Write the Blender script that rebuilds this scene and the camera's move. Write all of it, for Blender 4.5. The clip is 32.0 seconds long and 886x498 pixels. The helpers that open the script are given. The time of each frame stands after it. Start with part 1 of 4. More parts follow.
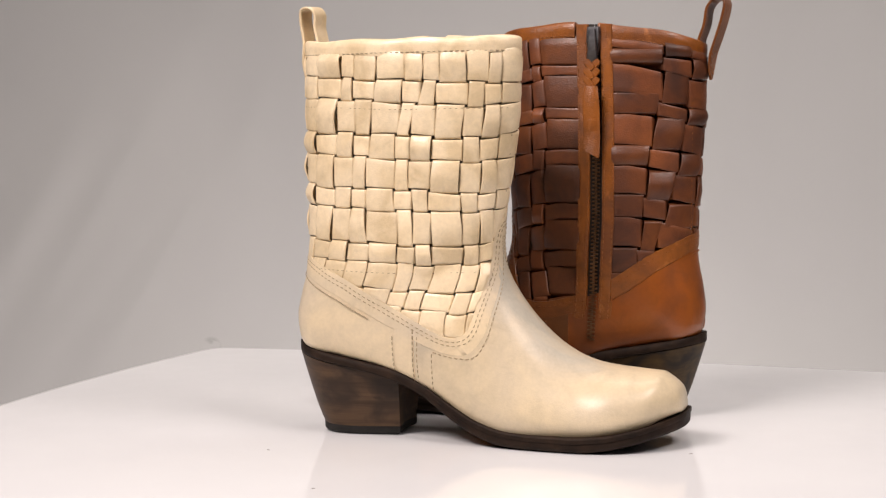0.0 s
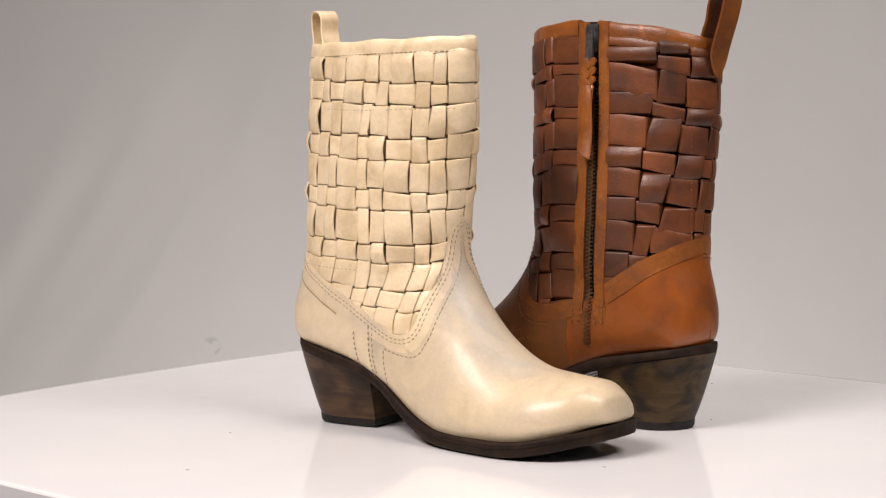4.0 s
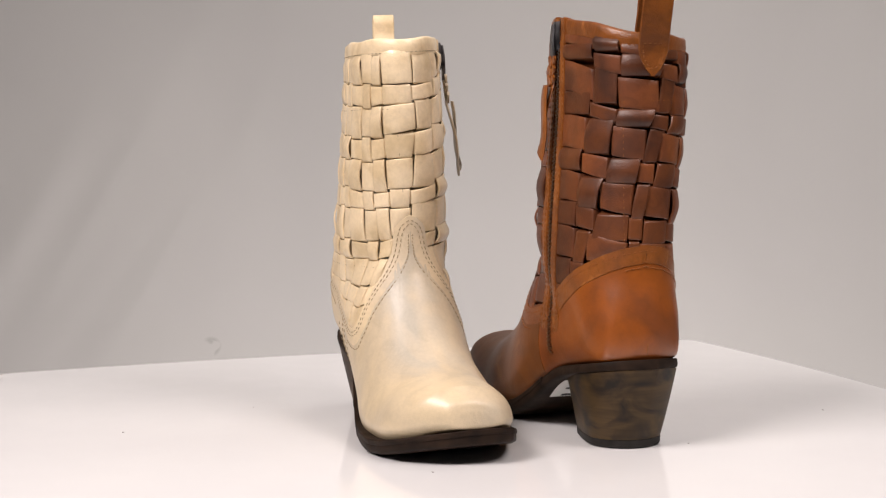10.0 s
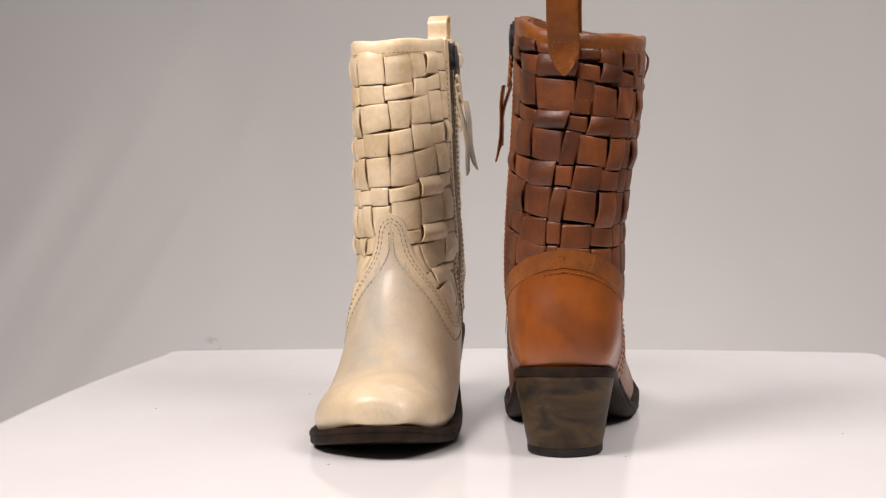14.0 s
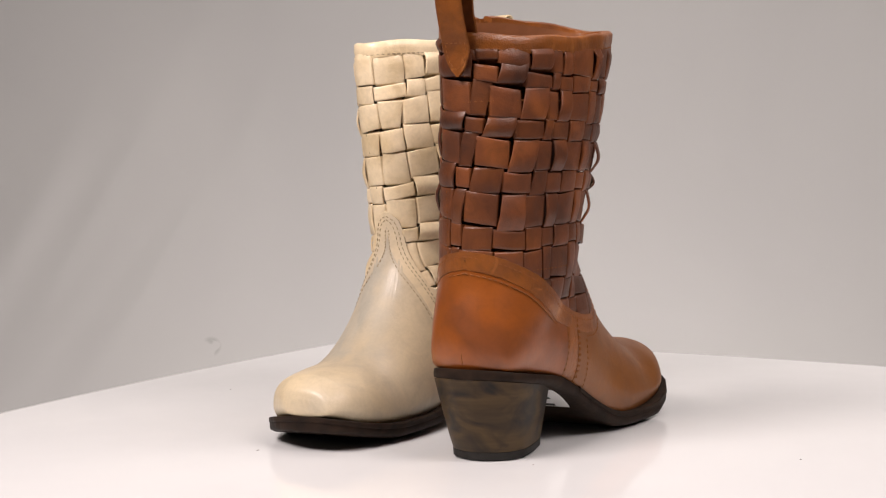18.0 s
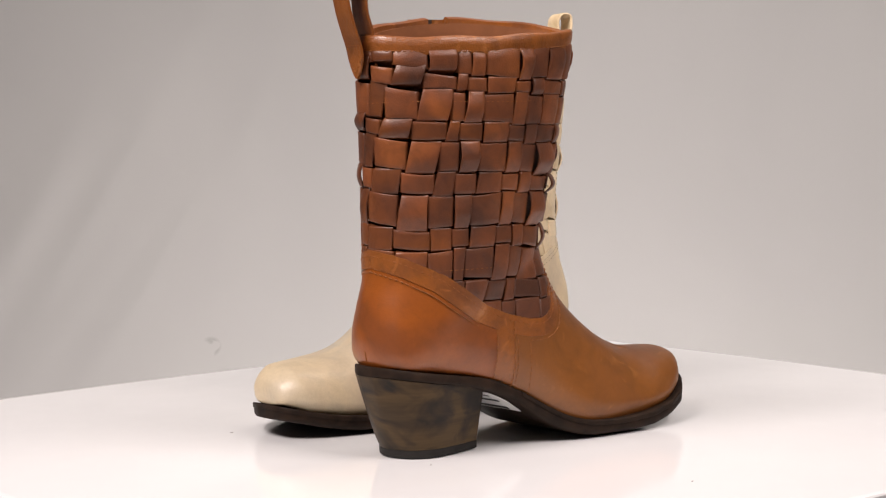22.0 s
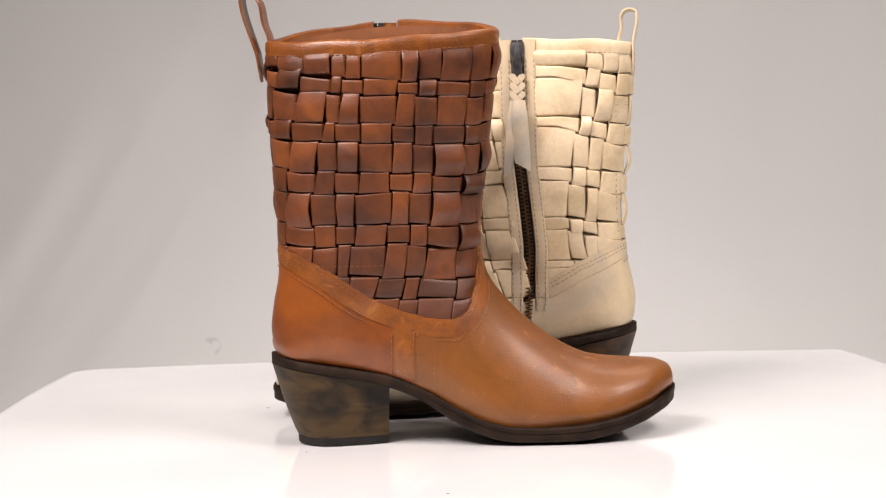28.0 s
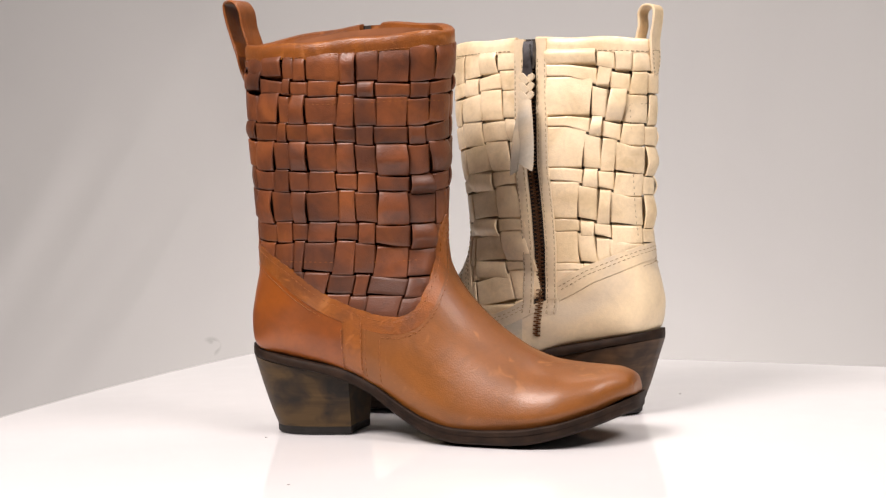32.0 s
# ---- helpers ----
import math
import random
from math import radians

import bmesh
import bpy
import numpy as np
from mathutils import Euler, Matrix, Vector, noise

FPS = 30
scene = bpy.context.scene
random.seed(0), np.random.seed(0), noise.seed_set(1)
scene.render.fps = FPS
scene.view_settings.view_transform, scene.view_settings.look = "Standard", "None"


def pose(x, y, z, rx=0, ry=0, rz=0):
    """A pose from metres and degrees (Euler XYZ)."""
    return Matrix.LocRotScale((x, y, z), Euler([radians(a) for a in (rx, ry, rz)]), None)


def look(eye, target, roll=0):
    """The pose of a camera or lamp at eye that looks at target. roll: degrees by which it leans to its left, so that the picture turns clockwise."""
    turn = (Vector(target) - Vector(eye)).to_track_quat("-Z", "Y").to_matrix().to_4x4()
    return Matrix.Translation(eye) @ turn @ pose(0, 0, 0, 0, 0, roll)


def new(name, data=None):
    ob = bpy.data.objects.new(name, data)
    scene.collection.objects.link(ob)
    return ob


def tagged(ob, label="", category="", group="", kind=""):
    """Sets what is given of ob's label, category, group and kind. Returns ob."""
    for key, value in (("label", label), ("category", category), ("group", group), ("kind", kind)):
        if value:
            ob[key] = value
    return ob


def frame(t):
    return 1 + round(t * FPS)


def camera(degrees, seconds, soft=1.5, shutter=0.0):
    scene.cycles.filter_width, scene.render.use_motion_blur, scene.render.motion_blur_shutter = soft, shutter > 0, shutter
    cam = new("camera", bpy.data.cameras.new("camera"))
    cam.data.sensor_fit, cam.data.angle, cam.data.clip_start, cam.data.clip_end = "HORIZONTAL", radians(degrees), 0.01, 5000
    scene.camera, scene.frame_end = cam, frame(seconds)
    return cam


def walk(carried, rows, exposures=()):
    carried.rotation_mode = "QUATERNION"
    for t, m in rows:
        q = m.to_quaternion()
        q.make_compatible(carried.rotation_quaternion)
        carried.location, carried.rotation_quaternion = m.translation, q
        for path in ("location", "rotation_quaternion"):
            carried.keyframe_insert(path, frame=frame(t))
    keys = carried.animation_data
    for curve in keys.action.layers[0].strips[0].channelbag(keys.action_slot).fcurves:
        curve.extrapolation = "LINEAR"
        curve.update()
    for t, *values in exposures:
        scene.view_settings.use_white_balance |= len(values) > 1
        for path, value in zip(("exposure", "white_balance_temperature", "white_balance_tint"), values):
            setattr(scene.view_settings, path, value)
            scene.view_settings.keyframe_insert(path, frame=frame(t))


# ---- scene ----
# ---------------------------------------------------------------- camera
SECONDS = 32.0
cam = camera(27.97, SECONDS, soft=1.25)
EYE = Vector((-0.0296, -1.3165, 0.2244))
CAM_POSE = look(EYE, EYE + Vector((-0.00079, 0.99738, -0.07228)), -0.66)
walk(cam, [(0.0, CAM_POSE), (SECONDS, CAM_POSE)], exposures=[(0.0, 0.02), (6.0, 0.04), (13.0, 0.06), (17.0, 0.06), (20.0, 0.13), (25.0, 0.26), (29.0, 0.36), (SECONDS, 0.38)])


# ---------------------------------------------------------------- world and studio lamps
world = bpy.data.worlds.new("studio")
scene.world = world
world.use_nodes = True
world.node_tree.nodes["Background"].inputs[0].default_value = (0.9, 0.93, 1.0, 1)
world.node_tree.nodes["Background"].inputs[1].default_value = 0.05


def area_lamp(name, eye, target, sx, sy, watts, colour):
    data = bpy.data.lights.new(name, "AREA")
    data.shape, data.size, data.size_y, data.energy, data.color = "RECTANGLE", sx, sy, watts, colour
    ob = new(name, data)
    ob.matrix_world = look(eye, target)
    return ob


left = area_lamp("unseen_softbox", (-0.82, -0.85, 1.36), (0, 0.05, 0.0), 0.75, 0.55, 16.2, (1.0, 0.875, 0.835))
right = area_lamp("unseen_softbox", (0.86, -0.76, 1.36), (0, 0.05, 0.0), 0.75, 0.55, 8.6, (1.0, 0.875, 0.835))
left.data.spread = right.data.spread = radians(125)
# added lamp, out of view overhead, that brightens the backdrop
rear_fill = area_lamp("unseen_softbox", (0.55, 0.60, 1.60), (0.20, 1.40, -0.60), 1.3, 0.6, 8, (1.0, 0.91, 0.86))
rear_fill.data.spread = radians(130)
# unseen fill lamp, added low behind the table to wash the backdrop from below
low = area_lamp("backdrop_fill", (0.08, 0.72, -0.42), (0.04, 1.75, -0.02), 1.6, 0.22, 8.2, (1.0, 0.92, 0.88))


# ---------------------------------------------------------------- materials
def material(name, rough=0.5, metal=0.0, coat=0.0):
    m = bpy.data.materials.new(name)
    m.use_nodes = True
    b = m.node_tree.nodes["Principled BSDF"]
    b.inputs["Roughness"].default_value = rough
    b.inputs["Metallic"].default_value = metal
    b.inputs["Coat Weight"].default_value = coat
    b.inputs["Coat Roughness"].default_value = 0.16
    return m, m.node_tree.nodes, m.node_tree.links, b


def noise_node(nodes, links, scale, detail=3.0, distort=0.0, stretch=(1, 1, 1), vary=False):
    co = nodes.new("ShaderNodeTexCoord")
    mp = nodes.new("ShaderNodeMapping")
    mp.inputs["Scale"].default_value = stretch
    links.new(co.outputs["Object"], mp.inputs["Vector"])
    n = nodes.new("ShaderNodeTexNoise")
    n.inputs["Scale"].default_value = scale
    n.inputs["Detail"].default_value = detail
    n.inputs["Distortion"].default_value = distort
    links.new(mp.outputs["Vector"], n.inputs["Vector"])
    return n


def ramp(nodes, links, source, stops):
    r = nodes.new("ShaderNodeValToRGB")
    while len(r.color_ramp.elements) < len(stops):
        r.color_ramp.elements.new(0.5)
    for e, (at, c) in zip(r.color_ramp.elements, stops):
        e.position, e.color = at, (*c, 1)
    links.new(source, r.inputs["Fac"])
    return r


def mix(nodes, links, fac, a, b, blend="MIX"):
    m = nodes.new("ShaderNodeMix")
    m.data_type, m.blend_type = "RGBA", blend
    if isinstance(fac, (int, float)):
        m.inputs[0].default_value = fac
    else:
        links.new(fac, m.inputs[0])
    for sock, v in ((m.inputs[6], a), (m.inputs[7], b)):
        if isinstance(v, tuple):
            sock.default_value = (*v, 1)
        else:
            links.new(v, sock)
    return m.outputs[2]


def leather(name, light, mid, dark, rough, patch, vary, grain=0.12, wear=None, coat=0.07, blotch=0.1):
    """Aniline leather: cloudy tone, pores, creases, a tone of its own for each piece."""
    m, nodes, links, b = material(name, rough, coat=coat)
    big = noise_node(nodes, links, patch, 4, 0.6)
    tone = ramp(nodes, links, big.outputs["Fac"], [(0.36, dark), (0.5, mid), (0.66, light)]).outputs["Color"]
    if vary:
        info = nodes.new("ShaderNodeObjectInfo")
        r = ramp(nodes, links, info.outputs["Random"], [(0.0, (1 - vary,) * 3), (1.0, (1 + vary * 0.6,) * 3)])
        tone = mix(nodes, links, 1.0, tone, r.outputs["Color"], "MULTIPLY")
    cloud = noise_node(nodes, links, patch * 3.3, 6, 1.4)
    veil = ramp(nodes, links, cloud.outputs["Fac"], [(0.32, (1 - blotch,) * 3), (0.5, (1, 1, 1)), (0.7, (1 + blotch * 0.5,) * 3)])
    tone = mix(nodes, links, 1.0, tone, veil.outputs["Color"], "MULTIPLY")
    fine = noise_node(nodes, links, 420, 3)
    speck = ramp(nodes, links, fine.outputs["Fac"], [(0.35, (0.95,) * 3), (0.65, (1.03,) * 3)])
    tone = mix(nodes, links, 0.7, tone, speck.outputs["Color"], "MULTIPLY")
    if wear:
        scuff = noise_node(nodes, links, 60, 6, 1.2)
        f = ramp(nodes, links, scuff.outputs["Fac"], [(0.62, (0, 0, 0)), (0.74, (1, 1, 1))])
        tone = mix(nodes, links, f.outputs["Color"], tone, wear)
    links.new(tone, b.inputs["Base Color"])
    rr = ramp(nodes, links, big.outputs["Fac"], [(0.3, (rough + 0.1,) * 3), (0.7, (rough - 0.08,) * 3)])
    links.new(rr.outputs["Color"], b.inputs["Roughness"])
    pores = nodes.new("ShaderNodeTexVoronoi")
    pores.inputs["Scale"].default_value = 900
    co = nodes.new("ShaderNodeTexCoord")
    links.new(co.outputs["Object"], pores.inputs["Vector"])
    crease = noise_node(nodes, links, 130, 5, 0.8)
    add = nodes.new("ShaderNodeMath")
    add.operation = "MULTIPLY_ADD"
    links.new(crease.outputs["Fac"], add.inputs[0])
    add.inputs[1].default_value = 2.0
    links.new(pores.outputs["Distance"], add.inputs[2])
    bump = nodes.new("ShaderNodeBump")
    bump.inputs["Strength"].default_value = grain
    bump.inputs["Distance"].default_value = 0.001
    links.new(add.outputs[0], bump.inputs["Height"])
    links.new(bump.outputs["Normal"], b.inputs["Normal"])
    return m


def plain(name, a, c, scale, rough, metal=0.0, bump=0.0, detail=4, stretch=(1, 1, 1), coat=0.0):
    m, nodes, links, b = material(name, rough, metal, coat)
    n = noise_node(nodes, links, scale, detail, 0.3, stretch)
    links.new(ramp(nodes, links, n.outputs["Fac"], [(0.3, a), (0.7, c)]).outputs["Color"], b.inputs["Base Color"])
    if bump:
        k = nodes.new("ShaderNodeBump")
        k.inputs["Strength"].default_value, k.inputs["Distance"].default_value = bump, 0.002
        links.new(n.outputs["Fac"], k.inputs["Height"])
        links.new(k.outputs["Normal"], b.inputs["Normal"])
    return m


CREAM = leather("cream_leather", (0.635, 0.52, 0.345), (0.565, 0.47, 0.33), (0.45, 0.41, 0.335), 0.44, 13, 0.0, grain=0.08, coat=0.14, blotch=0.09)
# the vamp's cream again, about a fifth lighter and slightly warmer
CREAM_HEEL = leather("lighter_cream_leather", (0.77, 0.63, 0.41), (0.70, 0.57, 0.38), (0.58, 0.49, 0.36), 0.44, 13, 0.0, grain=0.08, coat=0.14, blotch=0.07)
CREAM_STRIP = leather("cream_strip_leather", (0.85, 0.70, 0.48), (0.79, 0.64, 0.42), (0.68, 0.53, 0.32), 0.40, 34, 0.10, grain=0.12, coat=0.22, blotch=0.07)
TAN = leather("tan_leather", (0.208, 0.071, 0.0115), (0.176, 0.058, 0.0094), (0.135, 0.0425, 0.008), 0.46, 11, 0.0, grain=0.10, wear=(0.27, 0.105, 0.024), coat=0.08, blotch=0.16)
TAN_HEEL = leather("russet_leather", (0.315, 0.086, 0.009), (0.255, 0.066, 0.0075), (0.18, 0.046, 0.0065), 0.36, 16, 0.0, grain=0.07, coat=0.20, blotch=0.12)
TAN_TRIM = leather("tan_trim_leather", (0.265, 0.083, 0.013), (0.220, 0.067, 0.0105), (0.165, 0.049, 0.009), 0.38, 34, 0.0, grain=0.22, wear=(0.36, 0.13, 0.032), coat=0.16, blotch=0.16)
BROWN_STRIP = leather("brown_strip_leather", (0.205, 0.064, 0.019), (0.143, 0.042, 0.0135), (0.082, 0.025, 0.0095), 0.43, 24, 0.36, grain=0.14, coat=0.04, blotch=0.2)
CREAM_THREAD = plain("cream_thread", (0.29, 0.225, 0.14), (0.40, 0.315, 0.20), 300, 0.8)
TAN_THREAD = plain("tan_thread", (0.20, 0.070, 0.018), (0.29, 0.105, 0.028), 300, 0.8)
CREAM_LINING = plain("cream_lining", (0.45, 0.36, 0.22), (0.55, 0.45, 0.28), 60, 0.7, bump=0.1)
TAN_LINING = plain("tan_lining", (0.20, 0.07, 0.022), (0.28, 0.10, 0.034), 60, 0.7, bump=0.1)
SOLE = plain("dark_sole", (0.011, 0.0065, 0.0045), (0.028, 0.016, 0.010), 90, 0.6, bump=0.25)
SOLE.node_tree.nodes["Principled BSDF"].inputs["Specular IOR Level"].default_value = 0.13
RUBBER = plain("black_rubber", (0.010, 0.009, 0.008), (0.022, 0.020, 0.018), 120, 0.6)
RUBBER.node_tree.nodes["Principled BSDF"].inputs["Specular IOR Level"].default_value = 0.2
BRASS = plain("antique_brass", (0.16, 0.085, 0.045), (0.30, 0.17, 0.09), 200, 0.35, metal=0.9)
GUNMETAL = plain("gunmetal", (0.07, 0.07, 0.075), (0.2, 0.2, 0.21), 150, 0.36, metal=0.9)
TAPE = plain("zip_tape", (0.018, 0.014, 0.012), (0.035, 0.026, 0.02), 400, 0.85)
PAPER = plain("white_paper", (0.78, 0.78, 0.76), (0.84, 0.84, 0.82), 50, 0.6)
INK = plain("dark_ink", (0.03, 0.03, 0.03), (0.05, 0.05, 0.05), 50, 0.6)


def heel_material(name, a, c, smear):
    """Stacked leather heel: fine layers, rubbed dark and mustard stains."""
    m, nodes, links, b = material(name, 0.5)
    b.inputs["Specular IOR Level"].default_value = 0.22
    layer = noise_node(nodes, links, 14, 5, 0.3, (1, 1, 14))
    tone = ramp(nodes, links, layer.outputs["Fac"], [(0.3, a), (0.7, c)]).outputs["Color"]
    blot = noise_node(nodes, links, 34, 3, 0.8, (1, 1, 1.6))
    f = ramp(nodes, links, blot.outputs["Fac"], [(0.36, (0.92, 0.92, 0.92)), (0.56, (0, 0, 0))])
    tone = mix(nodes, links, f.outputs["Color"], tone, smear)
    links.new(tone, b.inputs["Base Color"])
    k = nodes.new("ShaderNodeBump")
    k.inputs["Strength"].default_value, k.inputs["Distance"].default_value = 0.15, 0.001
    links.new(layer.outputs["Fac"], k.inputs["Height"])
    links.new(k.outputs["Normal"], b.inputs["Normal"])
    return m


HEEL_CREAM = heel_material("heel_brown_stack", (0.036, 0.020, 0.011), (0.10, 0.056, 0.029), (0.024, 0.015, 0.010))
HEEL_TAN = heel_material("heel_olive_stack", (0.042, 0.025, 0.010), (0.080, 0.047, 0.017), (0.010, 0.008, 0.007))


def acrylic():
    m, nodes, links, b = material("white_acrylic", 0.09, 0.0, 0.0)
    n = noise_node(nodes, links, 6, 4)
    links.new(ramp(nodes, links, n.outputs["Fac"], [(0.3, (0.76, 0.77, 0.785)), (0.7, (0.80, 0.81, 0.82))]).outputs["Color"], b.inputs["Base Color"])
    s = noise_node(nodes, links, 40, 5)
    links.new(ramp(nodes, links, s.outputs["Fac"], [(0.4, (0.07,) * 3), (0.75, (0.13,) * 3)]).outputs["Color"], b.inputs["Roughness"])
    return m


ACRYLIC = acrylic()


def cloth():
    m, nodes, links, b = material("grey_backdrop_cloth", 0.9)
    n = noise_node(nodes, links, 1.6, 4, 0.4)
    tone = ramp(nodes, links, n.outputs["Fac"], [(0.3, (0.47, 0.468, 0.465)), (0.7, (0.51, 0.508, 0.503))]).outputs["Color"]
    co = nodes.new("ShaderNodeTexCoord")
    blot = noise_node(nodes, links, 45, 4, 0.5)
    for spot, size in (((-0.430, 1.698, -0.156), 0.019),):
        away = nodes.new("ShaderNodeVectorMath")
        away.operation = "DISTANCE"
        links.new(co.outputs["Object"], away.inputs[0])
        away.inputs[1].default_value = spot
        near = nodes.new("ShaderNodeMapRange")
        near.inputs["From Min"].default_value, near.inputs["From Max"].default_value = size * 0.2, size
        near.inputs["To Min"].default_value, near.inputs["To Max"].default_value = 1.0, 0.0
        links.new(away.outputs["Value"], near.inputs["Value"])
        both = nodes.new("ShaderNodeMath")
        both.operation = "MULTIPLY"
        links.new(near.outputs[0], both.inputs[0])
        patch = ramp(nodes, links, blot.outputs["Fac"], [(0.44, (0, 0, 0)), (0.56, (0.9, 0.9, 0.9))])
        links.new(patch.outputs["Color"], both.inputs[1])
        tone = mix(nodes, links, both.outputs[0], tone, (0.17, 0.165, 0.16))
    links.new(tone, b.inputs["Base Color"])
    f = noise_node(nodes, links, 900, 2)
    k = nodes.new("ShaderNodeBump")
    k.inputs["Strength"].default_value, k.inputs["Distance"].default_value = 0.1, 0.001
    links.new(f.outputs["Fac"], k.inputs["Height"])
    links.new(k.outputs["Normal"], b.inputs["Normal"])
    return m


CLOTH = cloth()
WALL = plain("studio_wall_paint", (0.38, 0.38, 0.385), (0.43, 0.43, 0.43), 3, 0.85)
FLOOR = plain("studio_floor", (0.20, 0.19, 0.18), (0.26, 0.25, 0.24), 5, 0.6)
BLACK_METAL = plain("black_base", (0.02, 0.02, 0.02), (0.04, 0.04, 0.04), 30, 0.5)


# ---------------------------------------------------------------- mesh helpers
def mesh_object(name, verts, faces, mat, smooth=True, auto=None):
    me = bpy.data.meshes.new(name)
    me.from_pydata([tuple(map(float, v)) for v in verts], [], [tuple(map(int, f)) for f in faces])
    bm = bmesh.new()
    bm.from_mesh(me)
    bmesh.ops.recalc_face_normals(bm, faces=bm.faces)
    bm.to_mesh(me)
    bm.free()
    me.materials.append(mat)
    for p in me.polygons:
        p.use_smooth = smooth
    if smooth and auto:
        me.set_sharp_from_angle(angle=radians(auto))
    return new(name, me)


def part(name, shape, mat, parent, label="", smooth=True, auto=40):
    """A mesh part under a thing: shape is (verts, faces)."""
    ob = mesh_object(name, shape[0], shape[1], mat, smooth, auto)
    ob.parent = parent
    if label:
        ob["label"] = label
    return ob


def merge(shapes):
    verts, faces, n = [], [], 0
    for v, f in shapes:
        verts.extend(list(v))
        faces.extend([tuple(i + n for i in q) for q in f])
        n += len(v)
    return verts, faces


def grid_faces(nu, nv, n0=0, loop_u=False, loop_v=False):
    out = []
    for i in range(nu if loop_u else nu - 1):
        for j in range(nv if loop_v else nv - 1):
            a, b = i, (i + 1) % nu
            c, d = j, (j + 1) % nv
            out.append((n0 + a * nv + c, n0 + b * nv + c, n0 + b * nv + d, n0 + a * nv + d))
    return out


def sheet(top, low):
    """A closed sheet between two grids of the same size (nu, nv, 3)."""
    nu, nv = top.shape[:2]
    verts = np.concatenate([top.reshape(-1, 3), low.reshape(-1, 3)])
    n = nu * nv
    faces = grid_faces(nu, nv) + [f[::-1] for f in grid_faces(nu, nv, n)]
    for i in range(nu - 1):
        for j in (0, nv - 1):
            a, b = i * nv + j, (i + 1) * nv + j
            faces.append((a, b, b + n, a + n))
    for j in range(nv - 1):
        for i in (0, nu - 1):
            a, b = i * nv + j, i * nv + j + 1
            faces.append((a, b, b + n, a + n))
    return verts, faces


def loft(rings, cap=True):
    """A tube through closed rings (nu, nv, 3)."""
    rings = np.asarray(rings, float)
    nu, nv = rings.shape[:2]
    verts = rings.reshape(-1, 3)
    faces = grid_faces(nu, nv, 0, False, True)
    if cap:
        faces.append(tuple(range(nv)))
        faces.append(tuple(range((nu - 1) * nv, nu * nv))[::-1])
    return verts, faces


def box(m, sx, sy, sz):
    v = [m @ Vector((x * sx / 2, y * sy / 2, z * sz / 2)) for x in (-1, 1) for y in (-1, 1) for z in (-1, 1)]
    f = [(0, 1, 3, 2), (4, 6, 7, 5), (0, 4, 5, 1), (2, 3, 7, 6), (0, 2, 6, 4), (1, 5, 7, 3)]
    return v, f


def unit(v):
    return v / np.maximum(np.linalg.norm(v, axis=-1, keepdims=True), 1e-9)


def smooth_curve(points, n):
    """n samples of a smooth curve through the control rows."""
    p = np.asarray(points, float)
    m = np.gradient(p, axis=0)
    t = np.linspace(0, len(p) - 1, n)
    i = np.minimum(t.astype(int), len(p) - 2)
    u = (t - i)[:, None]
    return ((2 * u**3 - 3 * u**2 + 1) * p[i] + (u**3 - 2 * u**2 + u) * m[i]
            + (-2 * u**3 + 3 * u**2) * p[i + 1] + (u**3 - u**2) * m[i + 1])


# ---------------------------------------------------------------- the studio
def studio():
    # backdrop cloth: hangs upright, then sweeps forward to the floor; slack creases on one side
    creases = [(-0.62, 0.10, 0.55, 0.030, 0.010), (-0.50, 0.02, 0.62, 0.022, 0.007), (-0.76, 0.05, 0.5, 0.04, 0.012), (-0.36, 0.25, 0.25, 0.03, 0.006),
               (-0.55, 0.30, 0.8, 0.02, 0.006), (0.12, 0.45, 0.1, 0.03, 0.004), (0.62, 0.2, -0.2, 0.05, 0.005), (-0.66, -0.08, 0.7, 0.018, 0.006)]
    nu, nv = 260, 130
    g = np.zeros((nu, nv, 3))
    for i in range(nu):
        x = -1.9 + 3.8 * i / (nu - 1)
        for j in range(nv):
            v = j / (nv - 1)
            if v < 0.6:
                a = v / 0.6 * math.pi / 2
                y, z = 1.0 + 0.9 * math.sin(a), 0.80 - 1.52 * math.cos(a)
            else:
                y, z = 1.90, 0.80 + (v - 0.6) / 0.4 * 1.5
            d = 0.010 * noise.noise(Vector((x * 1.7, z * 1.2, 3.0))) + 0.003 * noise.noise(Vector((x * 6, z * 3, 7.0)))
            for cx, cz, lean, w, h in creases:
                off = (x - cx) - lean * (z - cz)
                d += 0.45 * h * math.exp(-(off / w) ** 2) * math.exp(-((z - cz) / 0.28) ** 2)
            g[i, j] = (x, y - d, z)
    back = mesh_object("backdrop", *sheet(g, g + np.array([0, 0.004, -0.002])), CLOTH)
    tagged(back, "grey cloth photo backdrop with soft folds", "backdrop", kind="structure")

    def slab(name, label, lo, hi, mat, category):
        c = [(a + b) / 2 for a, b in zip(lo, hi)]
        ob = mesh_object(name, *box(pose(*c), *[b - a for a, b in zip(lo, hi)]), mat, smooth=False)
        tagged(ob, label, category, kind="structure")

    slab("floor", "dull grey studio floor", (-2.6, -3.2, -0.83), (2.6, 2.3, -0.73), FLOOR, "floor")
    slab("ceiling", "plain light studio ceiling", (-2.6, -3.2, 2.5), (2.6, 2.3, 2.6), WALL, "ceiling")
    slab("wall_north", "plain painted studio wall", (-2.6, 2.2, -0.73), (2.6, 2.3, 2.5), WALL, "wall")
    slab("wall_south", "plain painted studio wall", (-2.6, -3.2, -0.73), (2.6, -3.1, 2.5), WALL, "wall")
    slab("wall_west", "plain painted studio wall", (-2.6, -3.1, -0.73), (-2.5, 2.2, 2.5), WALL, "wall")
    slab("wall_east", "plain painted studio wall", (2.5, -3.1, -0.73), (2.6, 2.2, 2.5), WALL, "wall")


